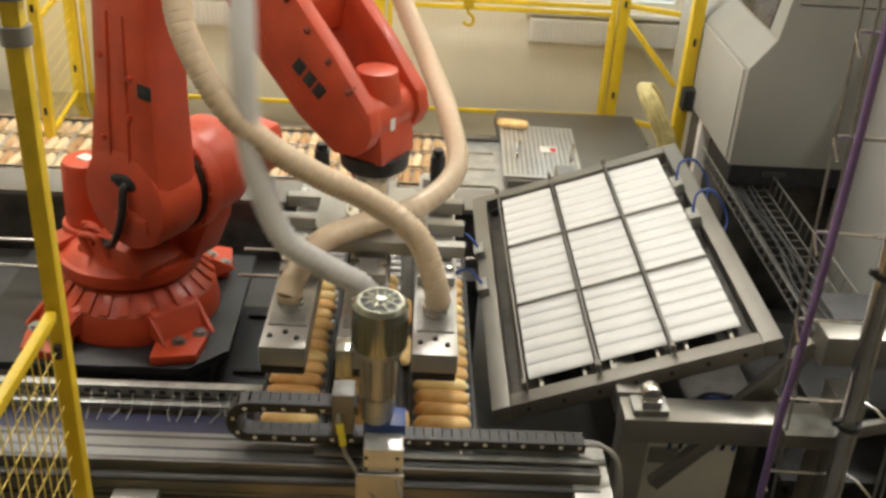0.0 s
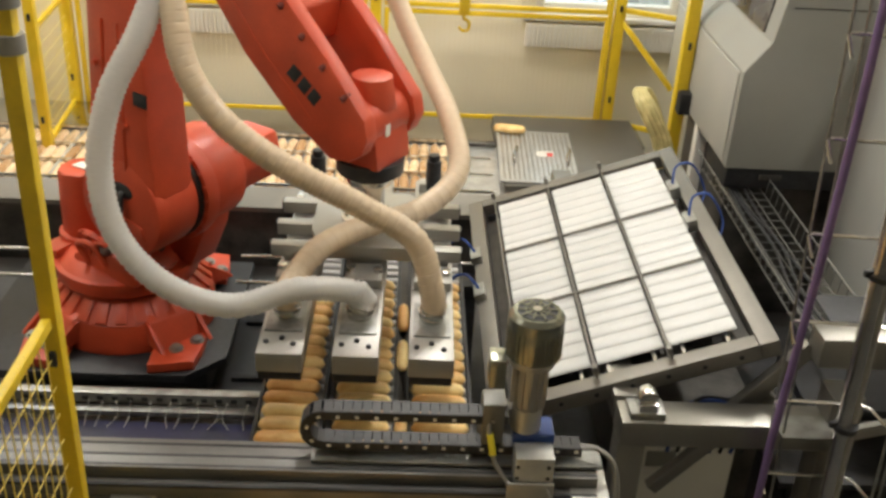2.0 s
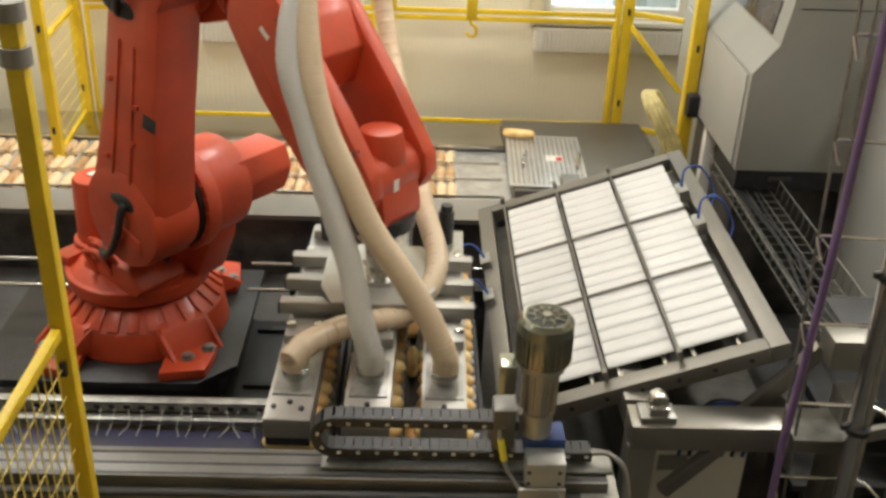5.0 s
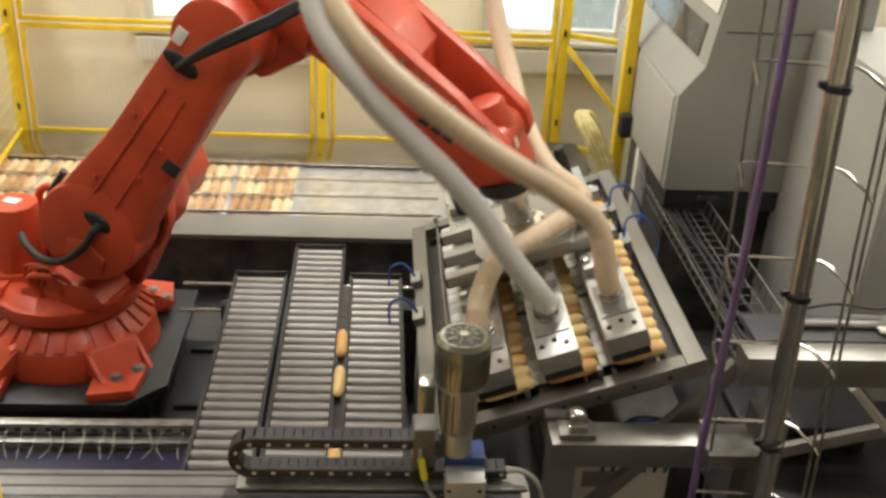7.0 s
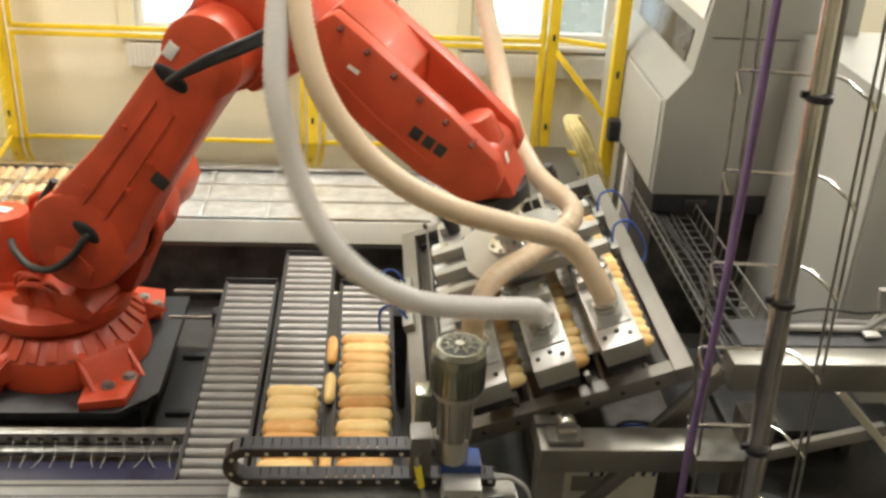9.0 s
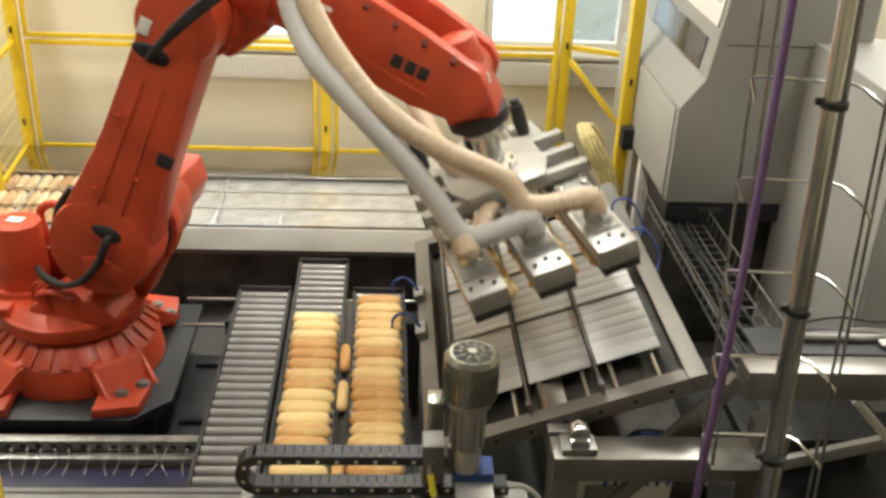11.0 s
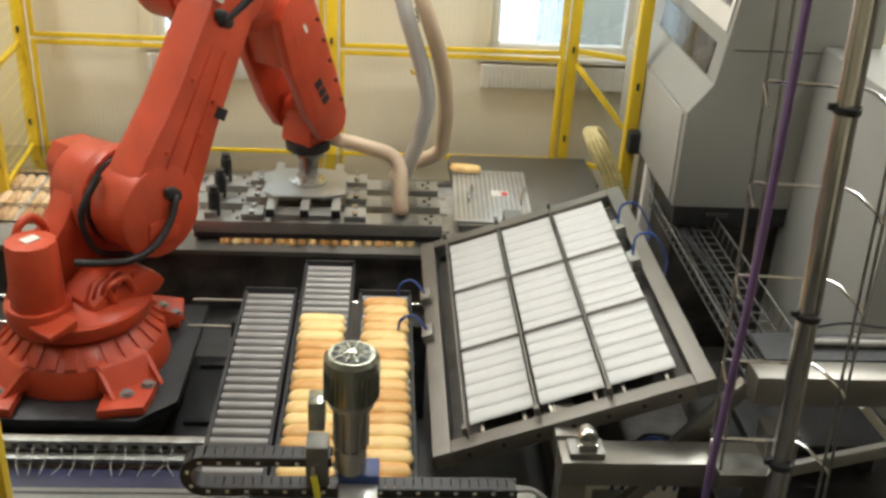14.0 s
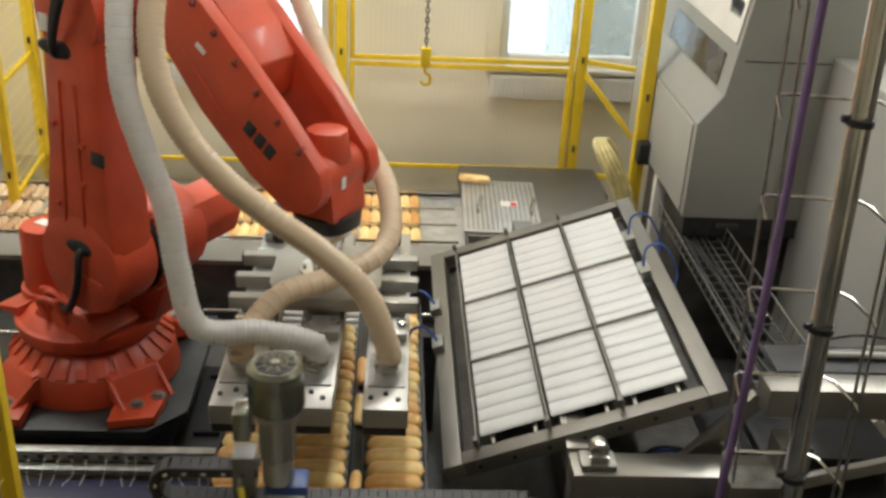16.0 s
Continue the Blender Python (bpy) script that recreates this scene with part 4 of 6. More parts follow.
def gripper():
    g = thing("suction_gripper", "aluminium suction gripper with three long bars", "gripper", at=pose(-0.375, 4.93, 0.87))
    for x in BAR_X:
        bar = part("suction_bar", boxes(((x, BAR_C, 0.085), (BAR_W, BAR_L, 0.09), 0.006)), ALU, g, "grey aluminium suction bar")
        part("foam_pad", boxes(((x, BAR_C, 0.02), (BAR_W - 0.012, BAR_L - 0.01, 0.04), 0.004)), BLACK, bar, "black suction foam")
        part("top_plate", boxes(((x, SOCKET_Y, 0.134), (BAR_W - 0.03, 0.26, 0.008), 0.002)), GALV, bar)
        for dx, dy in ((-0.06, -0.86), (0.05, -0.87), (0.0, -0.83), (0.06, 0.5), (-0.05, 0.46)):
            bm = B()
            rod(bm, (x + dx, dy, 0.13), (x + dx, dy, 0.139), 0.011, seg=10)
            part("screw", bm, DARK, bar)
        bm = B()
        rod(bm, (x, SOCKET_Y, 0.138), (x, SOCKET_Y, 0.20), 0.052, seg=24, bevel=0.004)
        rod(bm, (x, SOCKET_Y, 0.165), (x, SOCKET_Y, 0.182), 0.058, seg=24)
        part("hose_socket", bm, BRIGHT, bar, "bright hose socket with clamp")
        bm = B()
        rod(bm, (x, 0.62, 0.13), (x, 0.62, 0.31), 0.04, seg=20, bevel=0.006)
        rod(bm, (x, 0.62, 0.31), (x, 0.62, 0.345), 0.03, seg=16, bevel=0.004)
        rod(bm, (x, 0.62, 0.22), (x, 0.62, 0.235), 0.043, seg=20)
        part("valve", bm, BLACK, bar, "black air valve")
        part("valve_block", boxes(((x - 0.05, 0.64, 0.155), (0.05, 0.08, 0.05), 0.005)), ALU, bar)
    # mounting plate, cross rails and column
    part("mount_plate", prism_bm([(-0.20, -0.27), (0.20, -0.27), (0.26, -0.12), (0.26, 0.22), (0.18, 0.30), (-0.18, 0.30), (-0.26, 0.22), (-0.26, -0.12)], 0.02, "z", 0.255, 0.004), ALU, g, "light aluminium mounting plate")
    for y in (-0.21, 0.0, 0.23):
        part("cross_rail", boxes(((0, y, 0.21), (0.86, 0.06, 0.06), 0.005)), ALU, g, "aluminium cross rail")
        for s in (-1, 1):
            part("rail_cap", boxes(((s * 0.434, y, 0.21), (0.006, 0.056, 0.056), 0.001)), BLACK, g, "black end cap")
    for x in BAR_X:
        for y in (-0.34, 0.36):
            part("clamp", boxes(((x, y, 0.155), (0.165, 0.15, 0.045), 0.006)), ALU, g)
            for dx in (-0.06, 0.06):
                bm = B()
                rod(bm, (x + dx, y, 0.178), (x + dx, y, 0.20), 0.022, seg=14, bevel=0.003)
                part("clamp_knob", bm, BRIGHT, g)
        part("saddle", boxes(((x, 0, 0.155), (0.145, 0.42, 0.046), 0.004)), ALU, g)
    bm = B()
    rod(bm, (0, 0, 0.265), (0, 0, 0.29), 0.13, seg=36, bevel=0.004)
    rod(bm, (0, 0, 0.29), (0, 0, FLANGE_UP - 0.02), 0.07, seg=32)
    rod(bm, (0, 0, FLANGE_UP - 0.03), (0, 0, FLANGE_UP), 0.11, seg=32, bevel=0.003)
    for i in range(8):
        a = i * math.pi / 4
        rod(bm, (0.11 * math.cos(a), 0.11 * math.sin(a), 0.29), (0.11 * math.cos(a), 0.11 * math.sin(a), 0.302), 0.01, seg=8)
    part("column", bm, BRIGHT, g, "polished steel column")
    return g


GRIPPER = gripper()


# ------------------------------------------------------------ grey machine cabinets
def cabinet():
    c = thing("machine_cabinet", "grey sheet metal machine cabinet with a slanted console", "machine cabinet", at=pose(0, 0, 0))
    y0, y1 = 5.75, 7.45
    prof = [(1.80, 1.15), (2.9, 1.15), (2.9, 3.3), (2.05, 3.3), (2.03, 2.62), (1.97, 2.18), (1.935, 1.945), (1.80, 1.765)]
    bm = B()
    prism(bm, prof, y1 - y0, "y", (y0 + y1) / 2, 0.008)
    part("body", bm, CABINET, c)
    # left side laid over in paler grey: window light put into the colour
    bm = B()
    box(bm, (0, 0, 0), (0.012, y1 - y0 - 0.12, 0.58), 0.003, m=pose(1.796, (y0 + y1) / 2, 1.455))
    part("lit_side_panel", bm, CABINET_PALE_LIT, c, "side panel coloured paler for the window light on it")
    bm = B()
    box(bm, (0, 0, 0), (0.008, y1 - y0 - 0.5, 0.20), 0.002, m=pose(1.947, (y0 + y1) / 2 - 0.08, 2.062, 0, 8.5, 0))
    part("screen", bm, SCREEN, c, "dark control screen")
    bm = B()
    box(bm, (0, 0, 0), (0.008, y1 - y0 - 0.1, 0.34), 0.002, m=pose(1.995, (y0 + y1) / 2, 2.42, 0, 7.5, 0))
    part("upper_panel", bm, WHITE, c, "white upper panel")
    for k in range(8):
        part("vent", boxes(((1.992, 5.86 + k * 0.028, 2.40), (0.012, 0.012, 0.16))), BLACK, c, "dark vent slit")
    part("plinth", boxes(((2.28, 6.0, 1.08), (0.92, 0.46, 0.13), 0.006)), BLACK, c, "black plinth")
    part("plinth_handle", boxes(((2.10, 5.766, 1.09), (0.14, 0.012, 0.035), 0.003)), CHANNEL, c)
    part("seam", boxes(((2.45, 5.748, 2.16), (0.86, 0.004, 0.006))), CHANNEL, c)
    part("leg", boxes(((2.32, 6.5, 0.505), (0.85, 1.1, 1.01), 0.01)), CHANNEL, c)
    part("rear_post", boxes(((1.86, 6.55, 0.57), (0.08, 0.08, 1.14), 0.004)), WHITE, c, "white rear post")
    part("side_motor", boxes(((1.76, 6.75, 1.22), (0.10, 0.16, 0.16), 0.02)), BLACK, c, "black side box")
    d = thing("machine_cabinet", "tall light grey machine cabinet with a bright top", "machine cabinet", at=pose(0, 0, 0))
    part("body", boxes(((3.0, 5.2, 1.1), (0.9, 1.3, 2.2), 0.012)), CABINET_PALE_LIT, d)
    part("door", boxes(((2.99, 4.545, 1.1), (0.84, 0.012, 2.1), 0.004)), CABINET_PALE_LIT, d)


cabinet()


# ------------------------------------------------------------ cable ladder and tubes
def sway(z):
    """The ladder and its tubes lean a little as they rise."""
    return 0.022 - 0.045 * (z - 1.0)


def cable_ladder():
    c = thing("cable_ladder", "upright wire cable ladder carrying tubes and cables", "cable ladder", at=pose(0, 3.32, 0))
    for x in (1.345, 1.40, 1.79, 1.82):
        y = 0.0 if x < 1.5 else -0.09
        bm = B()
        tube(bm, [(x + sway(z), y, z) for z in (0.0, 1.5, 3.0, 4.4)], 0.0065, 8)
        part("stringer", bm, GALV, c)
    for i in range(12):
        z = 0.42 + i * 0.378
        bm = B()
        tube(bm, [(x + sway(z), y, z + dz) for x, y, dz in ((1.352, -0.05, -0.07), (1.338, -0.01, 0), (1.352, 0.0, 0.005), (1.70, 0.0, -0.01), (1.735, -0.02, -0.02), (1.80, -0.095, -0.07), (1.815, -0.10, -0.10))], 0.007, 8)
        part("rung", bm, BRIGHT, c, "bent bright wire rung")
    tu = thing("steel_tube", "polished steel tube strapped to the cable ladder", "pipe", at=pose(0, 3.26, 0))
    bm = B()
    tube(bm, [(1.61 + sway(z), 0, z) for z in (0.0, 1.2, 1.9, 3.0, 4.4)], 0.031, 20)
    part("tube", bm, BRIGHT, tu)
    bm = B()
    tube(bm, [(1.655 + sway(z), 0.02, z) for z in (0.0, 1.2, 1.9, 3.0, 4.4)], 0.02, 14)
    part("sleeve", bm, GREYCABLE, tu, "grey cable sleeve")
    for z in (1.10, 1.80, 2.62):
        bm = B()
        rod(bm, (1.622 + sway(z), 0, z - 0.012), (1.622 + sway(z), 0, z + 0.012), 0.05, seg=20)
        box(bm, (1.568 + sway(z), 0, z + 0.01), (0.03, 0.02, 0.025), 0.003)
        part("strap", bm, BLACK, tu, "black strap")
    pc = thing("purple_cable", "thick purple cable hanging beside the ladder", "cable", at=pose(0, 3.28, 0))
    bm = B()
    tube(bm, [(1.34 + d + sway(z), 0, z) for z, d in ((0.0, -0.03), (1.0, 0.0), (1.8, 0.05), (2.4, 0.075), (3.0, 0.09), (4.4, 0.12))], 0.016, 12)
    part("cable", bm, PURPLE, pc)


cable_ladder()


# ------------------------------------------------------------ motor carriage and its chain
CAR_Y = 2.95


def carriage():
    c = thing("pusher_carriage", "motor carriage with a grey-green electric motor", "motor carriage", at=pose(0.34, CAR_Y, 0))
    bm = B()
    rod(bm, (0, 0, 1.615), (0, 0, 1.74), 0.094, seg=40, bevel=0.004)
    motor = part("motor", bm, GREEN, c, "grey-green finned electric motor")
    bm = B()
    box(bm, (0.0955, 0, 1.675), (0.007, 0.004, 0.11))
    fin = mesh(bm, "fin", GREEN)
    for i in range(30):
        o = new("fin", fin)
        o.parent, o.rotation_euler = motor, (0, 0, math.radians(i * 12))
    bm = B()
    rod(bm, (0, 0, 1.735), (0, 0, 1.775), 0.098, 0.097, seg=40)
    rod(bm, (0, 0, 1.7751), (0, 0, 1.792), 0.097, 0.082, seg=40)
    part("fan_cowl", bm, GREEN, motor, "shiny grey-green fan cowl")
    bm = B()
    rod(bm, (0, 0, 1.7925), (0, 0, 1.7945), 0.068, seg=32)
    part("grille_back", bm, BLACK, motor, "dark fan opening")
    bar = mesh(boxes(((0.042, 0, 1.797), (0.056, 0.007, 0.004))), "grille_bar", GREEN)
    for i in range(10):
        o = new("grille_bar", bar)
        o.parent, o.rotation_euler = motor, (0, 0, math.radians(i * 36))
    bm = B()
    tube(bm, [(0.043 * math.cos(a), 0.043 * math.sin(a), 1.797) for a in [k * math.pi / 12 for k in range(24)]], 0.003, 6, closed=True)
    part("grille_ring", bm, GREEN, motor)
    bm = B()
    rod(bm, (0, 0, 1.795), (0, 0, 1.801), 0.016, seg=14)
    part("fan_boss", bm, BRIGHT, motor)
    bm = B()
    rod(bm, (0, 0, 1.585), (0, 0, 1.615), 0.082, seg=24, bevel=0.004)
    rod(bm, (0, 0, 1.40), (0, 0, 1.59), 0.050, 0.056, seg=24, bevel=0.004)
    rod(bm, (0, 0, 1.30), (0, 0, 1.40), 0.056, seg=20, bevel=0.004)
    gear = part("gearbox", bm, ALU, c, "bright ribbed gearbox")
    bm = B()
    box(bm, (0.055, 0, 1.49), (0.02, 0.007, 0.17), 0.002)
    rib = mesh(bm, "rib", ALU)
    for i in range(12):
        o = new("rib", rib)
        o.parent, o.rotation_euler = gear, (0, 0, math.radians(i * 30))
    part("terminal_box", boxes(((-0.12, 0.0, 1.55), (0.06, 0.09, 0.12), 0.008)), GREEN, c)
    part("mount", boxes(((-0.12, 0.01, 1.33), (0.08, 0.10, 0.17), 0.006), ((-0.13, 0.01, 1.24), (0.05, 0.08, 0.06), 0.004)), PROFILE, c, "aluminium motor mount")
    part("blue_base", boxes(((0.03, 0.01, 1.272), (0.15, 0.11, 0.05), 0.008)), BLUE, c, "blue plastic base")
    part("slide_block", boxes(((0.03, -0.09, 1.205), (0.14, 0.10, 0.115), 0.006)), PALE_ALU, c, "bright slide block")
    part("slide_plate", boxes(((0.02, -0.15, 1.03), (0.17, 0.014, 0.26), 0.004)), ALU, c)
    for dx in (-0.03, 0.08):
        for z in (1.175, 1.225):
            bm = B()
            rod(bm, (dx, -0.136, z), (dx, -0.142, z), 0.008, seg=10)
            part("screw", bm, DARK, c)
    bm = B()
    tube(bm, bez([(-0.13, -0.05, 1.30), (-0.115, -0.07, 1.22)], 6), 0.013, 10)
    part("cable_tag", bm, TAG, c, "yellow cable tag")
    bm = B()
    tube(bm, bez([(-0.135, -0.03, 1.34), (-0.13, -0.055, 1.29), (-0.105, -0.08, 1.19), (-0.03, -0.14, 1.10), (0.03, -0.18, 1.00), (0.02, -0.17, 0.90)], 8), 0.008, 8)
    part("cable", bm, GREYCABLE, c, "grey cable")
    bm = B()
    tube(bm, bez([(0.07, -0.14, 1.16), (0.10, -0.19, 1.08), (0.09, -0.18, 0.95), (0.05, -0.17, 0.86)], 8), 0.006, 8)
    part("cable", bm, GREYCABLE, c, "grey cable")
    part("pusher_arm", boxes(((-0.13, 0.10, 1.20), (0.05, 0.16, 0.05), 0.004), ((-0.13, 0.17, 1.10), (0.05, 0.02, 0.24), 0.003)), PROFILE, c, "aluminium pusher arm")
    return c


CARRIAGE = carriage()
CAR_ROWS = [(0.0, -0.26), (0.5, 0.03), (1.0, 0.235), (1.4, 0.285), (2.0, 0.29), (6.0, 0.30), (9.0, 0.34), (12.5, 0.34), (13.0, 0.18), (13.5, -0.04), (13.9, -0.11), (15.5, -0.13), (15.8, -0.29), (16.0, -0.415)]
CHAIN_N, CHAIN_R, CHAIN_Z, CHAIN_L, CHAIN_X = 52, 0.068, 1.212, 1.80, 0.50


def chain():
    c = thing("energy_chain", "black plastic energy chain with open links", "energy chain", at=pose(0, CAR_Y, 0))
    bm = B()
    for s in (-1, 1):
        prism(bm, [(-0.021, -0.019), (0.021, -0.019), (0.021, 0.019), (-0.021, 0.019)], 0.009, "y", s * 0.033, 0.003)
    box(bm, (0, 0, 0.0175), (0.0315, 0.062, 0.004))
    box(bm, (0, 0, -0.0175), (0.0315, 0.062, 0.004))
    me = mesh(bm, "link", BLACK)
    links = []
    for i in range(CHAIN_N):
        o = new("link", me)
        o.parent = c
        links.append(o)
    bm = B()
    box(bm, (0, -0.039, 0.004), (0.014, 0.002, 0.011))
    window = mesh(bm, "clip", WHITE)
    for o in links[::2]:
        w = new("clip", window)
        w.parent = o
    return c, links


CHAIN_OB, CHAIN = chain()


def chain_pose(i, xc):
    s = CHAIN_L * (i + 0.5) / CHAIN_N
    xe = xc - 0.07
    xb = (CHAIN_X + xe + math.pi * CHAIN_R - CHAIN_L) / 2
    a = CHAIN_X - xb
    if s < a:
        return pose(CHAIN_X - s, 0, CHAIN_Z)
    if s < a + math.pi * CHAIN_R:
        w = (s - a) / CHAIN_R
        return Matrix.Translation((xb - CHAIN_R * math.sin(w), 0, CHAIN_Z + CHAIN_R - CHAIN_R * math.cos(w))) @ Matrix.Rotation(w, 4, "Y")
    return Matrix.Translation((xb + s - a - math.pi * CHAIN_R, 0, CHAIN_Z + 2 * CHAIN_R)) @ Matrix.Rotation(math.pi, 4, "Y")


fx = thing("beam_cable", "grey cable bundle at the end of the beam", "cable", at=pose(0, CAR_Y, 0))
for k in range(2):
    bm = B()
    tube(bm, bez([(CHAIN_X, -0.01 + 0.02 * k, 1.21), (CHAIN_X + 0.07, -0.02, 1.215), (CHAIN_X + 0.13, -0.05, 1.16), (CHAIN_X + 0.135 + 0.015 * k, -0.08, 1.0), (CHAIN_X + 0.11, -0.1, 0.85)], 8), 0.009, 8)
    part("cable", bm, GREYCABLE, fx)


# ------------------------------------------------------------ bread
def bun_mesh(seed, length=0.258, w=0.097, h=0.066, crust=BUN):
    rnd = random.Random(seed)
    bm = B()
    n, m = 18, 12
    rings = []
    bow = rnd.uniform(-0.004, 0.004)
    for i in range(1, n):
        u = -1 + 2 * i / n
        e = (1 - abs(u) ** 5.5) ** 0.5
        e *= 1 + rnd.uniform(-0.03, 0.03)
        x = u * length / 2
        ring = []
        for j in range(m):
            a = 2 * math.pi * j / m
            y, z = math.cos(a), math.sin(a)
            z = z * (0.72 if z < 0 else 1.0)
            ring.append(bm.verts.new((x, y * w / 2 * e + bow * (1 - u * u), z * h * 0.58 * e)))
        rings.append(ring)
    for a, b in zip(rings, rings[1:]):
        for j in range(m):
            bm.faces.new((a[j], b[j], b[(j + 1) % m], a[(j + 1) % m]))
    l, r = bm.verts.new((-length / 2, 0, 0)), bm.verts.new((length / 2, 0, 0))
    for j in range(m):
        bm.faces.new((l, rings[0][j], rings[0][(j + 1) % m]))
        bm.faces.new((r, rings[-1][(j + 1) % m], rings[-1][j]))
    bmesh.ops.recalc_face_normals(bm, faces=bm.faces)
    return mesh(bm, "bread_roll", crust, 80)


BUNS = [bun_mesh(i) for i in range(5)]
PACKED = [bun_mesh(20 + i, 0.262, 0.073, 0.064, PACKED_BUN) for i in range(4)]
PICKED = [bun_mesh(30 + i, 0.252, 0.080, 0.064) for i in range(4)]
BUN_RND = random.Random(11)


def bun(label, group, meshes=BUNS):
    o = new("bread_roll", BUN_RND.choice(meshes))
    return tagged(o, label, "bread roll", group)


LANE_BUNS, CARRIED, WEB_BUNS = [], [], []
for li in range(3):
    for k in range(18):
        CARRIED.append((bun("golden baked bread roll on its way to the trays", "picked bread rolls", PICKED), li, k, pose(BUN_RND.uniform(-.006, .006), BUN_RND.uniform(-.004, .004), 0, 0, 0, BUN_RND.uniform(-2.5, 2.5))))
for li, n in ((1, 19), (2, 20), (0, 12)):
    for k in range(n):
        LANE_BUNS.append((bun("golden baked bread roll on the roller lane", "bread rolls on the lanes"), li, k, BUN_RND.uniform(-.008, .008), BUN_RND.uniform(-3, 3)))
WEB_PITCH, PACK = 0.0655, 0.413
ROWS_Y = (5.83, 6.09, 6.36)
for pack in range(9):
    for row in range(3):
        for k in range(6):
            x = 0.10 - pack * PACK - k * WEB_PITCH
            WEB_BUNS.append((bun("golden bread roll packed under clear film", "packed bread rolls", PACKED), x, ROWS_Y[row], BUN_RND.uniform(-4, 4)))
SEAMS = []
for n in range(-9, 4):
    o = new("film_seam", SEAM_ME if n > -9 else mesh(boxes(((0, 0, 0), (0.03, 0.92, 0.014), 0.004)), "film_seam", FILM))
    SEAM_ME = o.data
    SEAMS.append((tagged(o, "shiny folded film seam between two bread packages", "film seam", "film seams"), 0.135 + n * PACK))
NARROW = [bun_mesh(40 + i, 0.25, 0.056, 0.05) for i in range(2)]
for y in (4.44, 4.10, 3.50, 3.22):
    o = bun("golden bread roll lying lengthwise between two roller lanes", "fallen bread rolls", NARROW)
    o.matrix_basis = pose(-0.157, y, LANE_Z + 0.005, 0, 0, 90 + BUN_RND.uniform(-2, 2))
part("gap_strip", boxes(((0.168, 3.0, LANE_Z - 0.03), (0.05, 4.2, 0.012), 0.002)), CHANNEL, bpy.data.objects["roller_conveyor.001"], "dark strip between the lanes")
o = bun("golden bread roll lying on the perforated plate", "")
o.matrix_basis = Matrix.Translation(FAR @ Vector((0.55, 6.55, 1.045))) @ pose(0, 0, 0, 0, 0, -8)


# ------------------------------------------------------------ vacuum hoses
HOSE_N = 46


def hose(name, label, material, piece_len, r):
    h = thing(name, label, "vacuum hose", at=pose(0, 0, 0))
    bm = B()
    L = piece_len
    n = 9
    rings = []
    for i in range(n):
        u = i / (n - 1)
        rr = r * (1.0 if i % 2 else 0.88)
        rings.append([bm.verts.new((rr * math.cos(a), rr * math.sin(a), (u - 0.5) * L)) for a in [2 * math.pi * j / 18 for j in range(18)]])
    for a, b in zip(rings, rings[1:]):
        for j in range(18):
            bm.faces.new((a[j], a[(j + 1) % 18], b[(j + 1) % 18], b[j]))
    me = mesh(bm, "hose_piece", material, 80)
    out = []
    for i in range(HOSE_N):
        o = new("hose_piece", me)
        o.parent = h
        out.append(o)
    return h, out


HOSES = {
    "A": (*hose("vacuum_hose", "ribbed beige clear vacuum hose curling behind the arm", HOSE, 0.085, 0.054), 0),
    "B": (*hose("vacuum_hose", "pale whitish clear vacuum hose hanging in a loop", HOSE_PALE, 0.095, 0.054), 1),
    "C": (*hose("vacuum_hose", "ribbed beige clear vacuum hose across the gripper", HOSE, 0.085, 0.055), 2),
}


# ------------------------------------------------------------ behind the table: wire tray and dark machine parts
TRAYWIRE = mat("dull_galvanised_wire", (0.24, 0.235, 0.22), 0.5, 0.7, 0.2, 14, 0.05)
wt = thing("wire_tray", "galvanised wire basket cable tray with loose cables", "cable tray", at=pose(0, 0, 0))
for i in range(5):
    bm = B()
    x = 1.78 + i * 0.075
    tube(bm, [(x, 3.9, 0.98), (x, 6.2, 0.98)], 0.004, 6)
    part("long_wire", bm, TRAYWIRE, wt)
for i in range(24):
    bm = B()
    y = 3.95 + i * 0.095
    tube(bm, [(1.76, y, 1.08), (1.77, y, 0.985), (2.09, y, 0.985), (2.10, y, 1.08)], 0.004, 6)
    part("cross_wire", bm, TRAYWIRE, wt)
for s in (1.76, 2.10):
    bm = B()
    tube(bm, [(s, 3.9, 1.08), (s, 6.2, 1.08)], 0.005, 6)
    part("edge_wire", bm, TRAYWIRE, wt)
rnd = random.Random(7)
for i in range(4):
    bm = B()
    x = 1.84 + 0.05 * i
    tube(bm, bez([(x, 3.95, 1.0), (x + rnd.uniform(-.05, .05), 4.5, 1.01), (x + rnd.uniform(-.06, .06), 5.0, 1.02), (x + rnd.uniform(-.05, .05), 5.6, 1.0), (x, 6.1, 1.0)], 6), 0.009, 8)
    part("cable", bm, (BLACK, DARK)[i % 2], wt)
us = thing("under_table_unit", "dark steel drive unit under the tilting table", "machine part", at=pose(0, 0, 0))
part("housing", boxes(((1.25, 4.6, 0.35), (0.6, 1.6, 0.68), 0.02)), CHANNEL, us)
part("shelf", boxes(((2.3, 4.4, 0.40), (1.3, 1.4, 0.04), 0.006)), DARK, us)
for i in range(8):
    bm = B()
    tube(bm, bez([(1.1 + i * 0.05, 3.75, 0.55), (1.15 + i * 0.06, 3.8, 0.78 + rnd.uniform(-.05, .05)), (1.4 + i * 0.04, 3.9, 0.74), (1.6 + i * 0.03, 4.0, 0.6)], 7), 0.009, 8)
    part("air_hose", bm, (BLUE, BLACK)[i % 2], us, "tangled air hose")
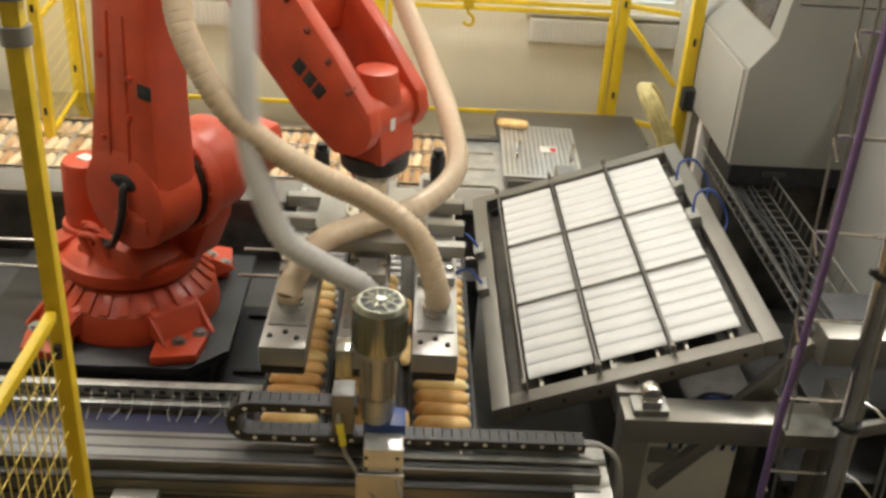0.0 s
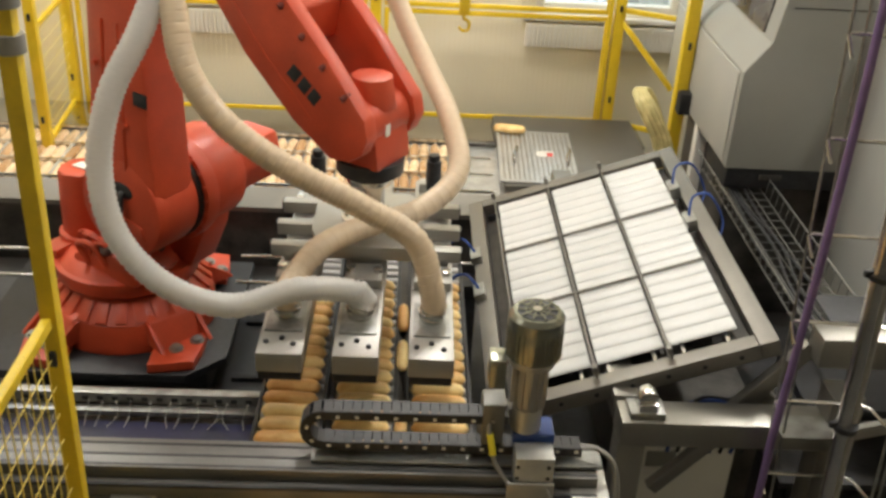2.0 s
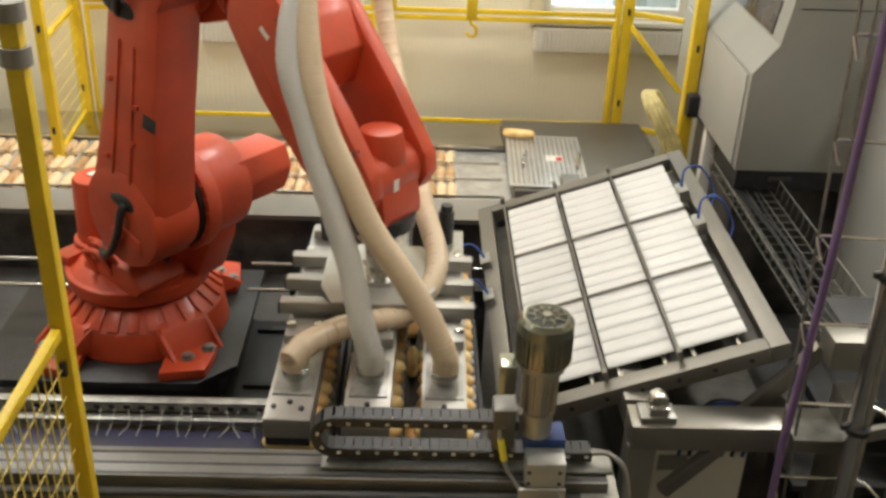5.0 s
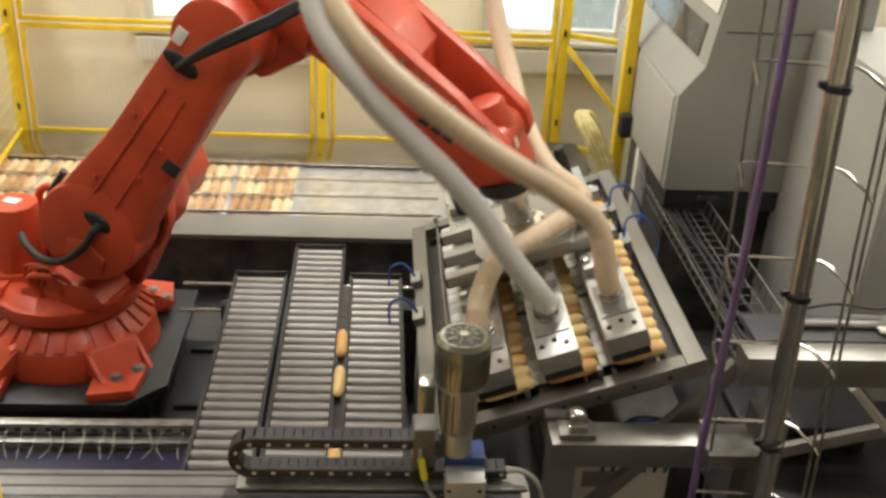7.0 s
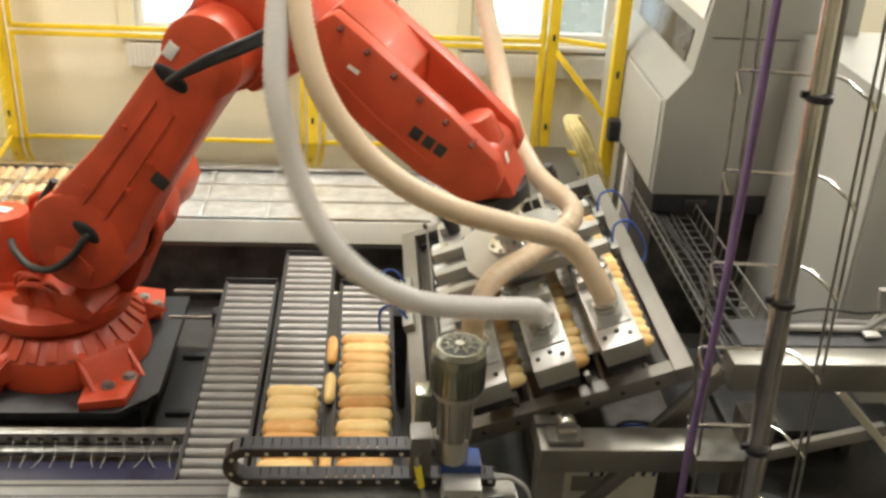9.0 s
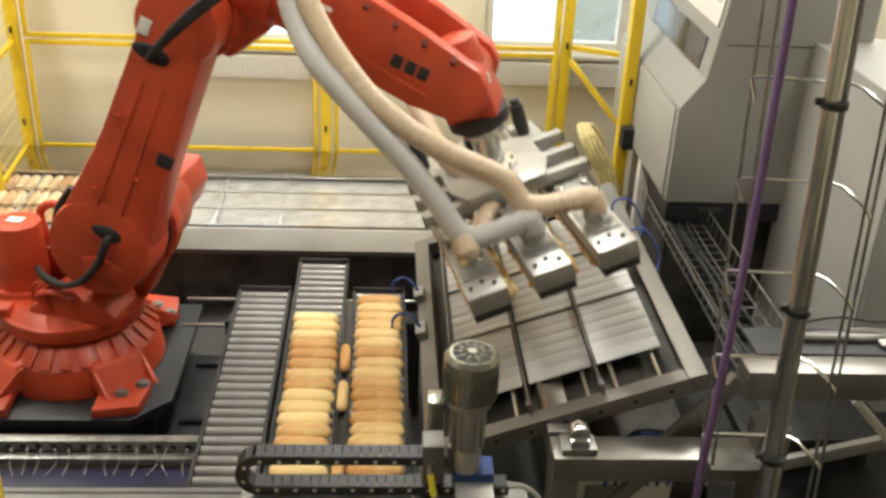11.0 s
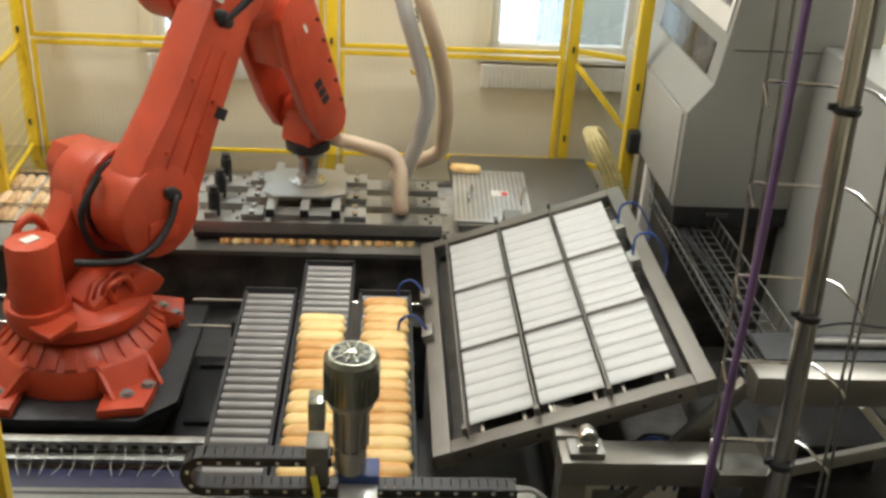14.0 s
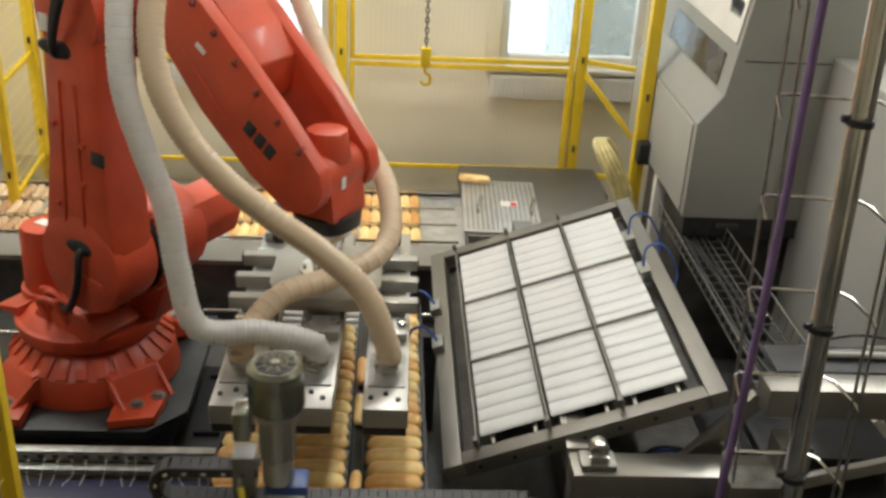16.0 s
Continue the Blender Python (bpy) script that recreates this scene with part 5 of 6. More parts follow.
rg = thing("guide_rods", "long thin steel guide rods behind the robot", "guide rod", at=pose(0, 0, 0))
for y, z in ((5.30, 0.66), (5.10, 0.60)):
    for x0, x1 in ((-2.7, -2.1), (-1.12, 0.30)):
        bm = B()
        rod(bm, (x0, y, z), (x1, y, z), 0.011, seg=10)
        part("rod", bm, BRIGHT, rg)
for x in (-0.82, 0.22):
    part("rod_block", boxes(((x, 5.10, 0.60), (0.10, 0.08, 0.10), 0.006)), DARK, rg)
    part("rod_stand", boxes(((x, 5.20, 0.275), (0.08, 0.3, 0.55), 0.006)), DARK, rg)

ct = thing("cable_tangle", "loose grey cables lying along the stainless side beam", "cables", at=pose(0, 0, 0))
bm = B()
tube(bm, bez([(1.85, 3.74, 1.39), (1.92, 3.74, 1.39), (2.04, 3.74, 1.39), (2.23, 3.74, 1.39), (2.33, 3.74, 1.46)], 8), 0.013, 8)
part("cable", bm, GREYCABLE, ct, "grey cable")
bm = B()
tube(bm, bez([(1.88, 3.75, 1.39), (2.00, 3.75, 1.39), (2.13, 3.75, 1.39), (2.26, 3.75, 1.39), (2.37, 3.75, 1.39)], 8), 0.013, 8)
part("cable", bm, PALE_ALU, ct, "pale cable")
bm = B()
tube(bm, bez([(1.89, 3.76, 1.39), (2.01, 3.76, 1.40), (2.17, 3.76, 1.39), (2.31, 3.76, 1.39), (2.37, 3.76, 1.42)], 8), 0.009, 8)
part("cable", bm, GREYCABLE, ct, "grey cable")
bm = B()
tube(bm, bez([(1.85, 3.78, 1.43), (2.04, 3.78, 1.47), (2.23, 3.78, 1.45), (2.37, 3.78, 1.47)], 8), 0.006, 8)
part("cable", bm, BLACK, ct, "black cable")
bm = B()
tube(bm, bez([(2.10, 3.79, 1.39), (2.21, 3.79, 1.39), (2.30, 3.79, 1.39), (2.33, 3.79, 1.45), (2.31, 3.79, 1.57)], 8), 0.02, 8)
part("cable", bm, GREYCABLE, ct, "thick grey cable")
part("shelf", boxes(((2.25, 3.74, 1.365), (1.2, 0.22, 0.012), 0.002)), DARK, ct, "dark cable shelf")
part("tag", boxes(((2.26, 3.70, 1.39), (0.07, 0.05, 0.012), 0.003)), WHITE, ct, "white paper tag")
ch = thing("side_conveyor", "black conveyor with a pale steel side rail", "conveyor", at=pose(0, 0, 0))
bm = B()
box(bm, (0, 0, 0), (0.77, 0.04, 0.07), 0.006, m=pose(2.21, 3.9, 0.62, 0, -15.3, 0))
part("side_rail", bm, ALU, ch, "pale steel side rail")
part("belt_bed", boxes(((2.21, 4.2, 0.64), (0.77, 0.5, 0.06), 0.01)), BLACK, ch, "black bed")
part("leg", boxes(((1.91, 4.1, 0.30), (0.06, 0.06, 0.60), 0.004)), DARK, ch)
part("leg", boxes(((2.51, 4.1, 0.30), (0.06, 0.06, 0.60), 0.004)), DARK, ch)
bm = B()
box(bm, (0, 0, 0), (0.89, 0.03, 0.04), 0.004, m=pose(2.58, 3.86, 0.65, 0, 46.7, 0))
part("strut", bm, WHITE, ch, "white slanted strut")


# hose rows: seconds, then seven places along the hose after its socket
HOSE_ROWS = {"A": [], "B": [], "C": []}


def hose_row(h, t, *v):
    HOSE_ROWS[h].append((t, *v))


hose_row("A", 0, -0.55, 3.89, 1.49, -0.35, 4.08, 1.50, -0.12, 4.26, 1.51, 0.05, 4.49, 1.60, 0.01, 4.77, 1.76, -0.09, 5.05, 1.92, -0.21, 5.24, 2.12, -0.32, 5.37, 2.34)
hose_row("A", 1.5, -0.53, 3.89, 1.49, -0.33, 4.08, 1.51, -0.09, 4.26, 1.51, 0.08, 4.49, 1.61, 0.03, 4.77, 1.77, -0.08, 5.05, 1.93, -0.21, 5.24, 2.13, -0.32, 5.37, 2.37)
hose_row("A", 2.6, -0.54, 3.89, 1.50, -0.34, 4.08, 1.52, -0.10, 4.27, 1.53, 0.08, 4.49, 1.62, 0.04, 4.78, 1.79, -0.08, 5.06, 1.95, -0.21, 5.25, 2.16, -0.32, 5.38, 2.39)
hose_row("A", 2.8, -0.45, 3.74, 1.29, -0.22, 3.95, 1.31, 0.03, 4.17, 1.33, 0.07, 4.47, 1.49, -0.01, 4.78, 1.67, -0.12, 5.11, 1.86, -0.25, 5.33, 2.10, -0.35, 5.48, 2.37)
hose_row("A", 3.0, -0.44, 3.66, 1.19, -0.17, 3.88, 1.17, 0.04, 4.14, 1.23, -0.04, 4.47, 1.40, -0.15, 4.82, 1.58, -0.25, 5.19, 1.80, -0.33, 5.44, 2.09, -0.42, 5.61, 2.40)
hose_row("A", 3.5, -0.44, 3.65, 1.18, -0.17, 3.87, 1.15, 0.04, 4.14, 1.21, -0.04, 4.48, 1.38, -0.15, 4.83, 1.56, -0.25, 5.19, 1.78, -0.34, 5.45, 2.06, -0.42, 5.62, 2.37)
hose_row("A", 4, -0.46, 3.65, 1.18, -0.18, 3.85, 1.11, -0.06, 4.14, 1.21, -0.12, 4.47, 1.38, -0.18, 4.82, 1.58, -0.27, 5.19, 1.80, -0.35, 5.44, 2.07, -0.41, 5.60, 2.38)
hose_row("A", 4.5, -0.47, 3.66, 1.18, -0.20, 3.85, 1.12, -0.07, 4.14, 1.22, -0.13, 4.48, 1.39, -0.20, 4.83, 1.59, -0.29, 5.19, 1.81, -0.36, 5.44, 2.08, -0.42, 5.60, 2.40)
hose_row("A", 6.3, -0.28, 3.86, 1.59, -0.08, 4.08, 1.61, 0.14, 4.31, 1.64, -0.01, 4.56, 1.70, -0.11, 4.86, 1.85, -0.16, 5.18, 2.03, -0.21, 5.39, 2.26, -0.28, 5.52, 2.51)
hose_row("A", 6.5, 0.25, 3.94, 1.52, 0.46, 4.17, 1.56, 0.65, 4.41, 1.63, 0.51, 4.67, 1.71, 0.42, 4.97, 1.86, 0.36, 5.27, 2.04, 0.30, 5.48, 2.26, 0.25, 5.61, 2.51)
hose_row("A", 6.7, 0.50, 3.91, 1.53, 0.73, 4.13, 1.56, 0.96, 4.36, 1.62, 0.85, 4.63, 1.70, 0.79, 4.92, 1.84, 0.75, 5.23, 2.02, 0.71, 5.43, 2.25, 0.68, 5.56, 2.50)
hose_row("A", 7.1, 0.56, 4.16, 1.44, 0.80, 4.34, 1.52, 1.02, 4.53, 1.62, 0.87, 4.73, 1.70, 0.75, 4.97, 1.86, 0.68, 5.24, 2.07, 0.61, 5.43, 2.31, 0.56, 5.56, 2.58)
hose_row("A", 8, 0.54, 4.16, 1.42, 0.75, 4.33, 1.50, 0.93, 4.52, 1.61, 0.78, 4.73, 1.70, 0.68, 4.97, 1.87, 0.65, 5.23, 2.08, 0.61, 5.41, 2.31, 0.57, 5.55, 2.57)
hose_row("A", 9.5, 0.62, 4.06, 1.43, 0.86, 4.24, 1.50, 1.06, 4.44, 1.61, 0.89, 4.67, 1.72, 0.78, 4.93, 1.89, 0.72, 5.20, 2.09, 0.65, 5.39, 2.34, 0.59, 5.53, 2.60)
hose_row("A", 10.2, 0.62, 4.06, 1.43, 0.86, 4.24, 1.49, 1.03, 4.45, 1.61, 0.87, 4.68, 1.72, 0.77, 4.94, 1.90, 0.71, 5.21, 2.10, 0.65, 5.40, 2.35, 0.58, 5.54, 2.61)
hose_row("A", 12.3, -0.01, 5.33, 1.76, -0.14, 5.57, 1.82, -0.38, 5.75, 1.76, -0.64, 5.93, 1.70, -0.88, 6.16, 1.73, -1.07, 6.42, 1.85, -1.18, 6.60, 2.03, -1.26, 6.72, 2.26)
hose_row("A", 12.5, 0.11, 5.81, 1.60, -0.07, 5.95, 1.65, -0.33, 6.05, 1.59, -0.60, 6.18, 1.58, -0.84, 6.34, 1.66, -1.03, 6.54, 1.79, -1.15, 6.69, 1.99, -1.19, 6.81, 2.24)
hose_row("A", 12.7, 0.06, 6.53, 1.19, -0.16, 6.61, 1.26, -0.41, 6.66, 1.29, -0.63, 6.73, 1.36, -0.80, 6.85, 1.52, -0.91, 6.98, 1.72, -0.96, 7.10, 1.93, -1.01, 7.21, 2.16)
hose_row("A", 13.5, 0.09, 6.55, 1.06, -0.13, 6.64, 1.15, -0.39, 6.70, 1.19, -0.64, 6.79, 1.27, -0.84, 6.91, 1.43, -0.94, 7.06, 1.65, -0.99, 7.19, 1.90, -1.03, 7.32, 2.14)
hose_row("A", 14.1, 0.07, 6.56, 1.10, -0.17, 6.64, 1.16, -0.43, 6.71, 1.20, -0.67, 6.80, 1.29, -0.85, 6.92, 1.45, -0.95, 7.07, 1.66, -1.00, 7.20, 1.90, -1.04, 7.32, 2.14)
hose_row("A", 14.3, 0.03, 6.72, 1.51, -0.21, 6.79, 1.54, -0.46, 6.84, 1.53, -0.71, 6.90, 1.52, -0.95, 6.98, 1.57, -1.12, 7.10, 1.71, -1.22, 7.22, 1.91, -1.27, 7.33, 2.13)
hose_row("A", 14.6, 0.23, 6.13, 1.74, 0.16, 6.23, 1.80, 0.01, 6.37, 1.83, -0.16, 6.50, 1.83, -0.33, 6.65, 1.88, -0.44, 6.83, 1.99, -0.52, 6.95, 2.13, -0.57, 7.03, 2.30)
hose_row("A", 14.8, 0.41, 5.39, 1.67, 0.55, 5.57, 1.78, 0.39, 5.75, 1.86, 0.19, 5.90, 1.88, -0.01, 6.08, 1.95, -0.17, 6.27, 2.06, -0.31, 6.41, 2.21, -0.39, 6.52, 2.41)
hose_row("A", 15, 0.14, 4.62, 1.61, 0.31, 4.81, 1.69, 0.27, 5.00, 1.73, 0.10, 5.21, 1.78, 0.00, 5.45, 1.92, -0.02, 5.71, 2.10, -0.05, 5.88, 2.30, -0.07, 5.99, 2.53)
hose_row("A", 15.2, -0.28, 4.05, 1.55, -0.05, 4.23, 1.56, 0.19, 4.41, 1.58, 0.14, 4.68, 1.72, 0.07, 4.96, 1.90, 0.03, 5.25, 2.10, 0.01, 5.45, 2.34, -0.01, 5.59, 2.61)
hose_row("A", 15.45, -0.46, 3.86, 1.49, -0.25, 4.06, 1.55, -0.02, 4.26, 1.62, 0.10, 4.50, 1.77, 0.02, 4.78, 1.95, -0.12, 5.06, 2.14, -0.26, 5.26, 2.36, -0.39, 5.39, 2.61)
hose_row("A", 15.75, -0.49, 3.88, 1.54, -0.26, 4.06, 1.56, -0.03, 4.25, 1.61, -0.01, 4.52, 1.79, -0.16, 4.79, 1.96, -0.31, 5.08, 2.14, -0.44, 5.27, 2.38, -0.56, 5.41, 2.64)
hose_row("A", 16, -0.51, 3.88, 1.54, -0.27, 4.05, 1.56, -0.05, 4.25, 1.62, -0.05, 4.52, 1.80, -0.20, 4.79, 1.97, -0.35, 5.08, 2.16, -0.48, 5.27, 2.40, -0.60, 5.41, 2.66)
hose_row("B", 0, -0.51, 3.66, 1.51, -0.67, 3.67, 1.62, -0.76, 3.71, 1.80, -0.81, 3.75, 1.98, -0.83, 3.79, 2.16, -0.84, 3.83, 2.35, -0.85, 3.90, 2.52, -0.87, 3.99, 2.68)
hose_row("B", 0.2, -0.59, 3.63, 1.46, -0.85, 3.60, 1.48, -1.08, 3.60, 1.58, -1.26, 3.64, 1.75, -1.37, 3.70, 1.96, -1.43, 3.77, 2.19, -1.43, 3.87, 2.41, -1.34, 3.97, 2.62)
hose_row("B", 0.5, -0.58, 3.61, 1.42, -0.80, 3.59, 1.47, -0.95, 3.62, 1.62, -1.03, 3.67, 1.83, -1.08, 3.73, 2.04, -1.12, 3.78, 2.25, -1.14, 3.86, 2.44, -1.14, 3.97, 2.63)
hose_row("B", 1.0, -0.62, 3.61, 1.42, -0.89, 3.55, 1.39, -1.14, 3.55, 1.49, -1.32, 3.61, 1.69, -1.40, 3.69, 1.93, -1.36, 3.76, 2.19, -1.25, 3.86, 2.42, -1.13, 3.97, 2.64)
hose_row("B", 1.5, -0.60, 3.62, 1.43, -0.87, 3.55, 1.39, -1.13, 3.55, 1.48, -1.31, 3.60, 1.68, -1.37, 3.68, 1.94, -1.32, 3.76, 2.20, -1.21, 3.85, 2.42, -1.12, 3.97, 2.65)
hose_row("B", 2.6, -0.59, 3.63, 1.45, -0.86, 3.56, 1.40, -1.12, 3.56, 1.49, -1.31, 3.61, 1.68, -1.37, 3.69, 1.94, -1.33, 3.77, 2.20, -1.22, 3.86, 2.43, -1.13, 3.98, 2.66)
hose_row("B", 2.8, -0.61, 3.46, 1.25, -0.90, 3.46, 1.31, -1.14, 3.51, 1.47, -1.29, 3.58, 1.69, -1.37, 3.68, 1.95, -1.35, 3.77, 2.22, -1.23, 3.87, 2.45, -1.08, 3.97, 2.67)
hose_row("B", 3.0, -0.63, 3.33, 1.04, -0.93, 3.35, 1.09, -1.08, 3.46, 1.34, -1.08, 3.59, 1.63, -1.01, 3.72, 1.92, -0.90, 3.83, 2.19, -0.75, 3.95, 2.45, -0.60, 4.07, 2.69)
hose_row("B", 3.2, -0.66, 3.39, 1.16, -0.95, 3.45, 1.28, -1.22, 3.52, 1.43, -1.38, 3.63, 1.68, -1.36, 3.76, 1.96, -1.22, 3.87, 2.23, -1.01, 3.97, 2.45, -0.80, 4.07, 2.66)
hose_row("B", 3.5, -0.59, 3.37, 1.13, -0.77, 3.44, 1.28, -0.81, 3.55, 1.52, -0.84, 3.65, 1.75, -0.85, 3.76, 1.98, -0.83, 3.86, 2.22, -0.78, 3.96, 2.44, -0.68, 4.07, 2.65)
hose_row("B", 4, -0.38, 3.48, 1.34, -0.42, 3.56, 1.54, -0.48, 3.64, 1.74, -0.54, 3.72, 1.93, -0.60, 3.80, 2.11, -0.65, 3.88, 2.30, -0.63, 3.97, 2.49, -0.57, 4.06, 2.67)
hose_row("B", 4.5, -0.39, 3.47, 1.34, -0.43, 3.56, 1.54, -0.49, 3.64, 1.74, -0.55, 3.72, 1.93, -0.61, 3.80, 2.12, -0.66, 3.87, 2.31, -0.64, 3.96, 2.50, -0.57, 4.06, 2.68)
hose_row("B", 6.3, -0.12, 3.66, 1.72, -0.23, 3.72, 1.86, -0.35, 3.76, 2.00, -0.49, 3.81, 2.12, -0.60, 3.86, 2.26, -0.68, 3.91, 2.41, -0.72, 3.99, 2.57, -0.74, 4.07, 2.74)
hose_row("B", 6.5, 0.33, 3.75, 1.68, 0.23, 3.81, 1.84, 0.08, 3.85, 1.97, -0.06, 3.90, 2.10, -0.18, 3.95, 2.24, -0.29, 4.01, 2.40, -0.35, 4.09, 2.56, -0.40, 4.17, 2.73)
hose_row("B", 6.7, 0.60, 3.71, 1.71, 0.50, 3.78, 1.87, 0.38, 3.83, 2.01, 0.28, 3.89, 2.16, 0.18, 3.95, 2.30, 0.06, 4.00, 2.44, -0.02, 4.07, 2.59, -0.11, 4.15, 2.74)
hose_row("B", 7.0, 0.60, 3.95, 1.58, 0.46, 3.97, 1.78, 0.31, 3.98, 1.95, 0.15, 3.99, 2.10, -0.01, 3.99, 2.26, -0.14, 4.00, 2.42, -0.25, 4.06, 2.58, -0.30, 4.15, 2.75)
hose_row("B", 7.2, 0.52, 3.92, 1.49, 0.29, 3.91, 1.61, 0.07, 3.91, 1.76, -0.11, 3.92, 1.92, -0.25, 3.94, 2.12, -0.34, 3.97, 2.34, -0.38, 4.04, 2.54, -0.40, 4.15, 2.75)
hose_row("B", 7.4, 0.45, 3.85, 1.35, 0.14, 3.76, 1.29, -0.15, 3.74, 1.40, -0.33, 3.79, 1.65, -0.42, 3.86, 1.93, -0.46, 3.92, 2.23, -0.45, 4.02, 2.50, -0.41, 4.15, 2.76)
hose_row("B", 8, 0.45, 3.85, 1.34, 0.13, 3.74, 1.27, -0.19, 3.72, 1.36, -0.40, 3.77, 1.60, -0.48, 3.84, 1.90, -0.49, 3.91, 2.21, -0.47, 4.01, 2.50, -0.41, 4.15, 2.77)
hose_row("B", 8.8, 0.48, 3.82, 1.40, 0.16, 3.75, 1.39, -0.15, 3.74, 1.48, -0.37, 3.79, 1.69, -0.46, 3.86, 1.98, -0.47, 3.92, 2.27, -0.42, 4.03, 2.55, -0.36, 4.16, 2.81)
hose_row("B", 9.2, 0.52, 3.83, 1.48, 0.31, 3.84, 1.62, 0.14, 3.87, 1.82, 0.02, 3.91, 2.02, -0.10, 3.94, 2.23, -0.21, 3.97, 2.43, -0.29, 4.05, 2.62, -0.32, 4.15, 2.83)
hose_row("B", 9.5, 0.61, 3.88, 1.60, 0.47, 3.91, 1.79, 0.32, 3.94, 1.98, 0.16, 3.95, 2.14, 0.01, 3.97, 2.31, -0.12, 3.99, 2.48, -0.21, 4.05, 2.66, -0.26, 4.15, 2.85)
hose_row("B", 10.2, 0.60, 3.88, 1.58, 0.45, 3.91, 1.78, 0.31, 3.94, 1.97, 0.15, 3.95, 2.14, -0.00, 3.97, 2.31, -0.13, 3.99, 2.48, -0.22, 4.06, 2.66, -0.27, 4.15, 2.85)
hose_row("B", 12.3, 0.06, 5.34, 1.81, -0.06, 5.36, 1.89, -0.20, 5.38, 1.99, -0.33, 5.41, 2.08, -0.46, 5.43, 2.17, -0.58, 5.46, 2.27, -0.68, 5.51, 2.38, -0.74, 5.58, 2.51)
hose_row("B", 12.5, 0.18, 5.83, 1.60, 0.07, 5.79, 1.76, -0.04, 5.75, 1.90, -0.15, 5.70, 2.03, -0.26, 5.65, 2.15, -0.37, 5.60, 2.28, -0.47, 5.61, 2.39, -0.57, 5.67, 2.49)
hose_row("B", 12.7, 0.17, 6.64, 1.23, 0.14, 6.59, 1.40, 0.10, 6.52, 1.60, 0.05, 6.46, 1.79, 0.01, 6.39, 1.97, -0.03, 6.31, 2.14, -0.08, 6.32, 2.29, -0.13, 6.39, 2.42)
hose_row("B", 13.5, 0.23, 6.62, 1.21, 0.20, 6.61, 1.28, 0.14, 6.56, 1.50, 0.08, 6.51, 1.70, 0.02, 6.46, 1.90, -0.05, 6.40, 2.09, -0.11, 6.42, 2.26, -0.17, 6.50, 2.41)
hose_row("B", 14.1, 0.22, 6.64, 1.21, 0.24, 6.61, 1.31, 0.28, 6.56, 1.52, 0.25, 6.51, 1.72, 0.22, 6.45, 1.92, 0.17, 6.39, 2.11, 0.13, 6.41, 2.27, 0.10, 6.49, 2.42)
hose_row("B", 14.3, 0.15, 6.77, 1.47, 0.17, 6.67, 1.63, 0.20, 6.56, 1.79, 0.25, 6.45, 1.93, 0.30, 6.33, 2.07, 0.33, 6.21, 2.20, 0.35, 6.20, 2.32, 0.38, 6.24, 2.42)
hose_row("B", 14.6, 0.35, 6.10, 1.70, 0.39, 6.02, 1.83, 0.43, 5.94, 1.96, 0.45, 5.86, 2.09, 0.47, 5.78, 2.21, 0.45, 5.69, 2.34, 0.43, 5.69, 2.44, 0.41, 5.73, 2.53)
hose_row("B", 14.8, 0.68, 5.34, 1.59, 0.86, 5.23, 1.68, 0.98, 5.16, 1.84, 1.01, 5.11, 2.03, 0.97, 5.07, 2.22, 0.87, 5.02, 2.40, 0.77, 5.05, 2.54, 0.67, 5.11, 2.67)
hose_row("B", 15, 0.68, 4.44, 1.66, 0.75, 4.42, 1.75, 0.83, 4.40, 1.98, 0.73, 4.39, 2.19, 0.55, 4.36, 2.34, 0.36, 4.31, 2.48, 0.22, 4.35, 2.62, 0.11, 4.43, 2.78)
hose_row("B", 15.2, 0.17, 3.80, 1.51, 0.42, 3.75, 1.61, 0.57, 3.77, 1.83, 0.60, 3.81, 2.09, 0.52, 3.85, 2.33, 0.37, 3.88, 2.53, 0.20, 3.94, 2.69, 0.05, 4.03, 2.87)
hose_row("B", 15.5, -0.35, 3.70, 1.65, -0.38, 3.74, 1.84, -0.39, 3.76, 2.03, -0.38, 3.79, 2.22, -0.34, 3.81, 2.40, -0.30, 3.83, 2.58, -0.31, 3.88, 2.74, -0.34, 3.96, 2.89)
hose_row("B", 15.75, -0.58, 3.63, 1.50, -0.80, 3.64, 1.60, -0.97, 3.67, 1.79, -1.07, 3.72, 2.01, -1.10, 3.78, 2.24, -1.06, 3.83, 2.48, -0.99, 3.90, 2.69, -0.90, 3.99, 2.89)
hose_row("B", 16, -0.55, 3.63, 1.51, -0.80, 3.60, 1.54, -0.88, 3.65, 1.78, -0.92, 3.71, 2.02, -1.00, 3.76, 2.24, -1.07, 3.81, 2.47, -1.09, 3.89, 2.69, -1.09, 4.00, 2.90)
hose_row("C", 0, -0.13, 3.71, 1.63, -0.32, 3.74, 1.77, -0.53, 3.74, 1.87, -0.72, 3.75, 1.98, -0.89, 3.77, 2.12, -1.01, 3.81, 2.29, -1.09, 3.88, 2.47, -1.11, 3.99, 2.66)
hose_row("C", 0.5, -0.15, 3.71, 1.62, -0.35, 3.73, 1.75, -0.56, 3.73, 1.85, -0.75, 3.74, 1.97, -0.92, 3.76, 2.11, -1.04, 3.80, 2.29, -1.09, 3.88, 2.48, -1.11, 3.99, 2.67)
hose_row("C", 2.6, -0.11, 3.71, 1.64, -0.32, 3.73, 1.77, -0.53, 3.74, 1.88, -0.73, 3.75, 1.99, -0.91, 3.77, 2.13, -1.03, 3.81, 2.31, -1.08, 3.89, 2.50, -1.11, 4.00, 2.70)
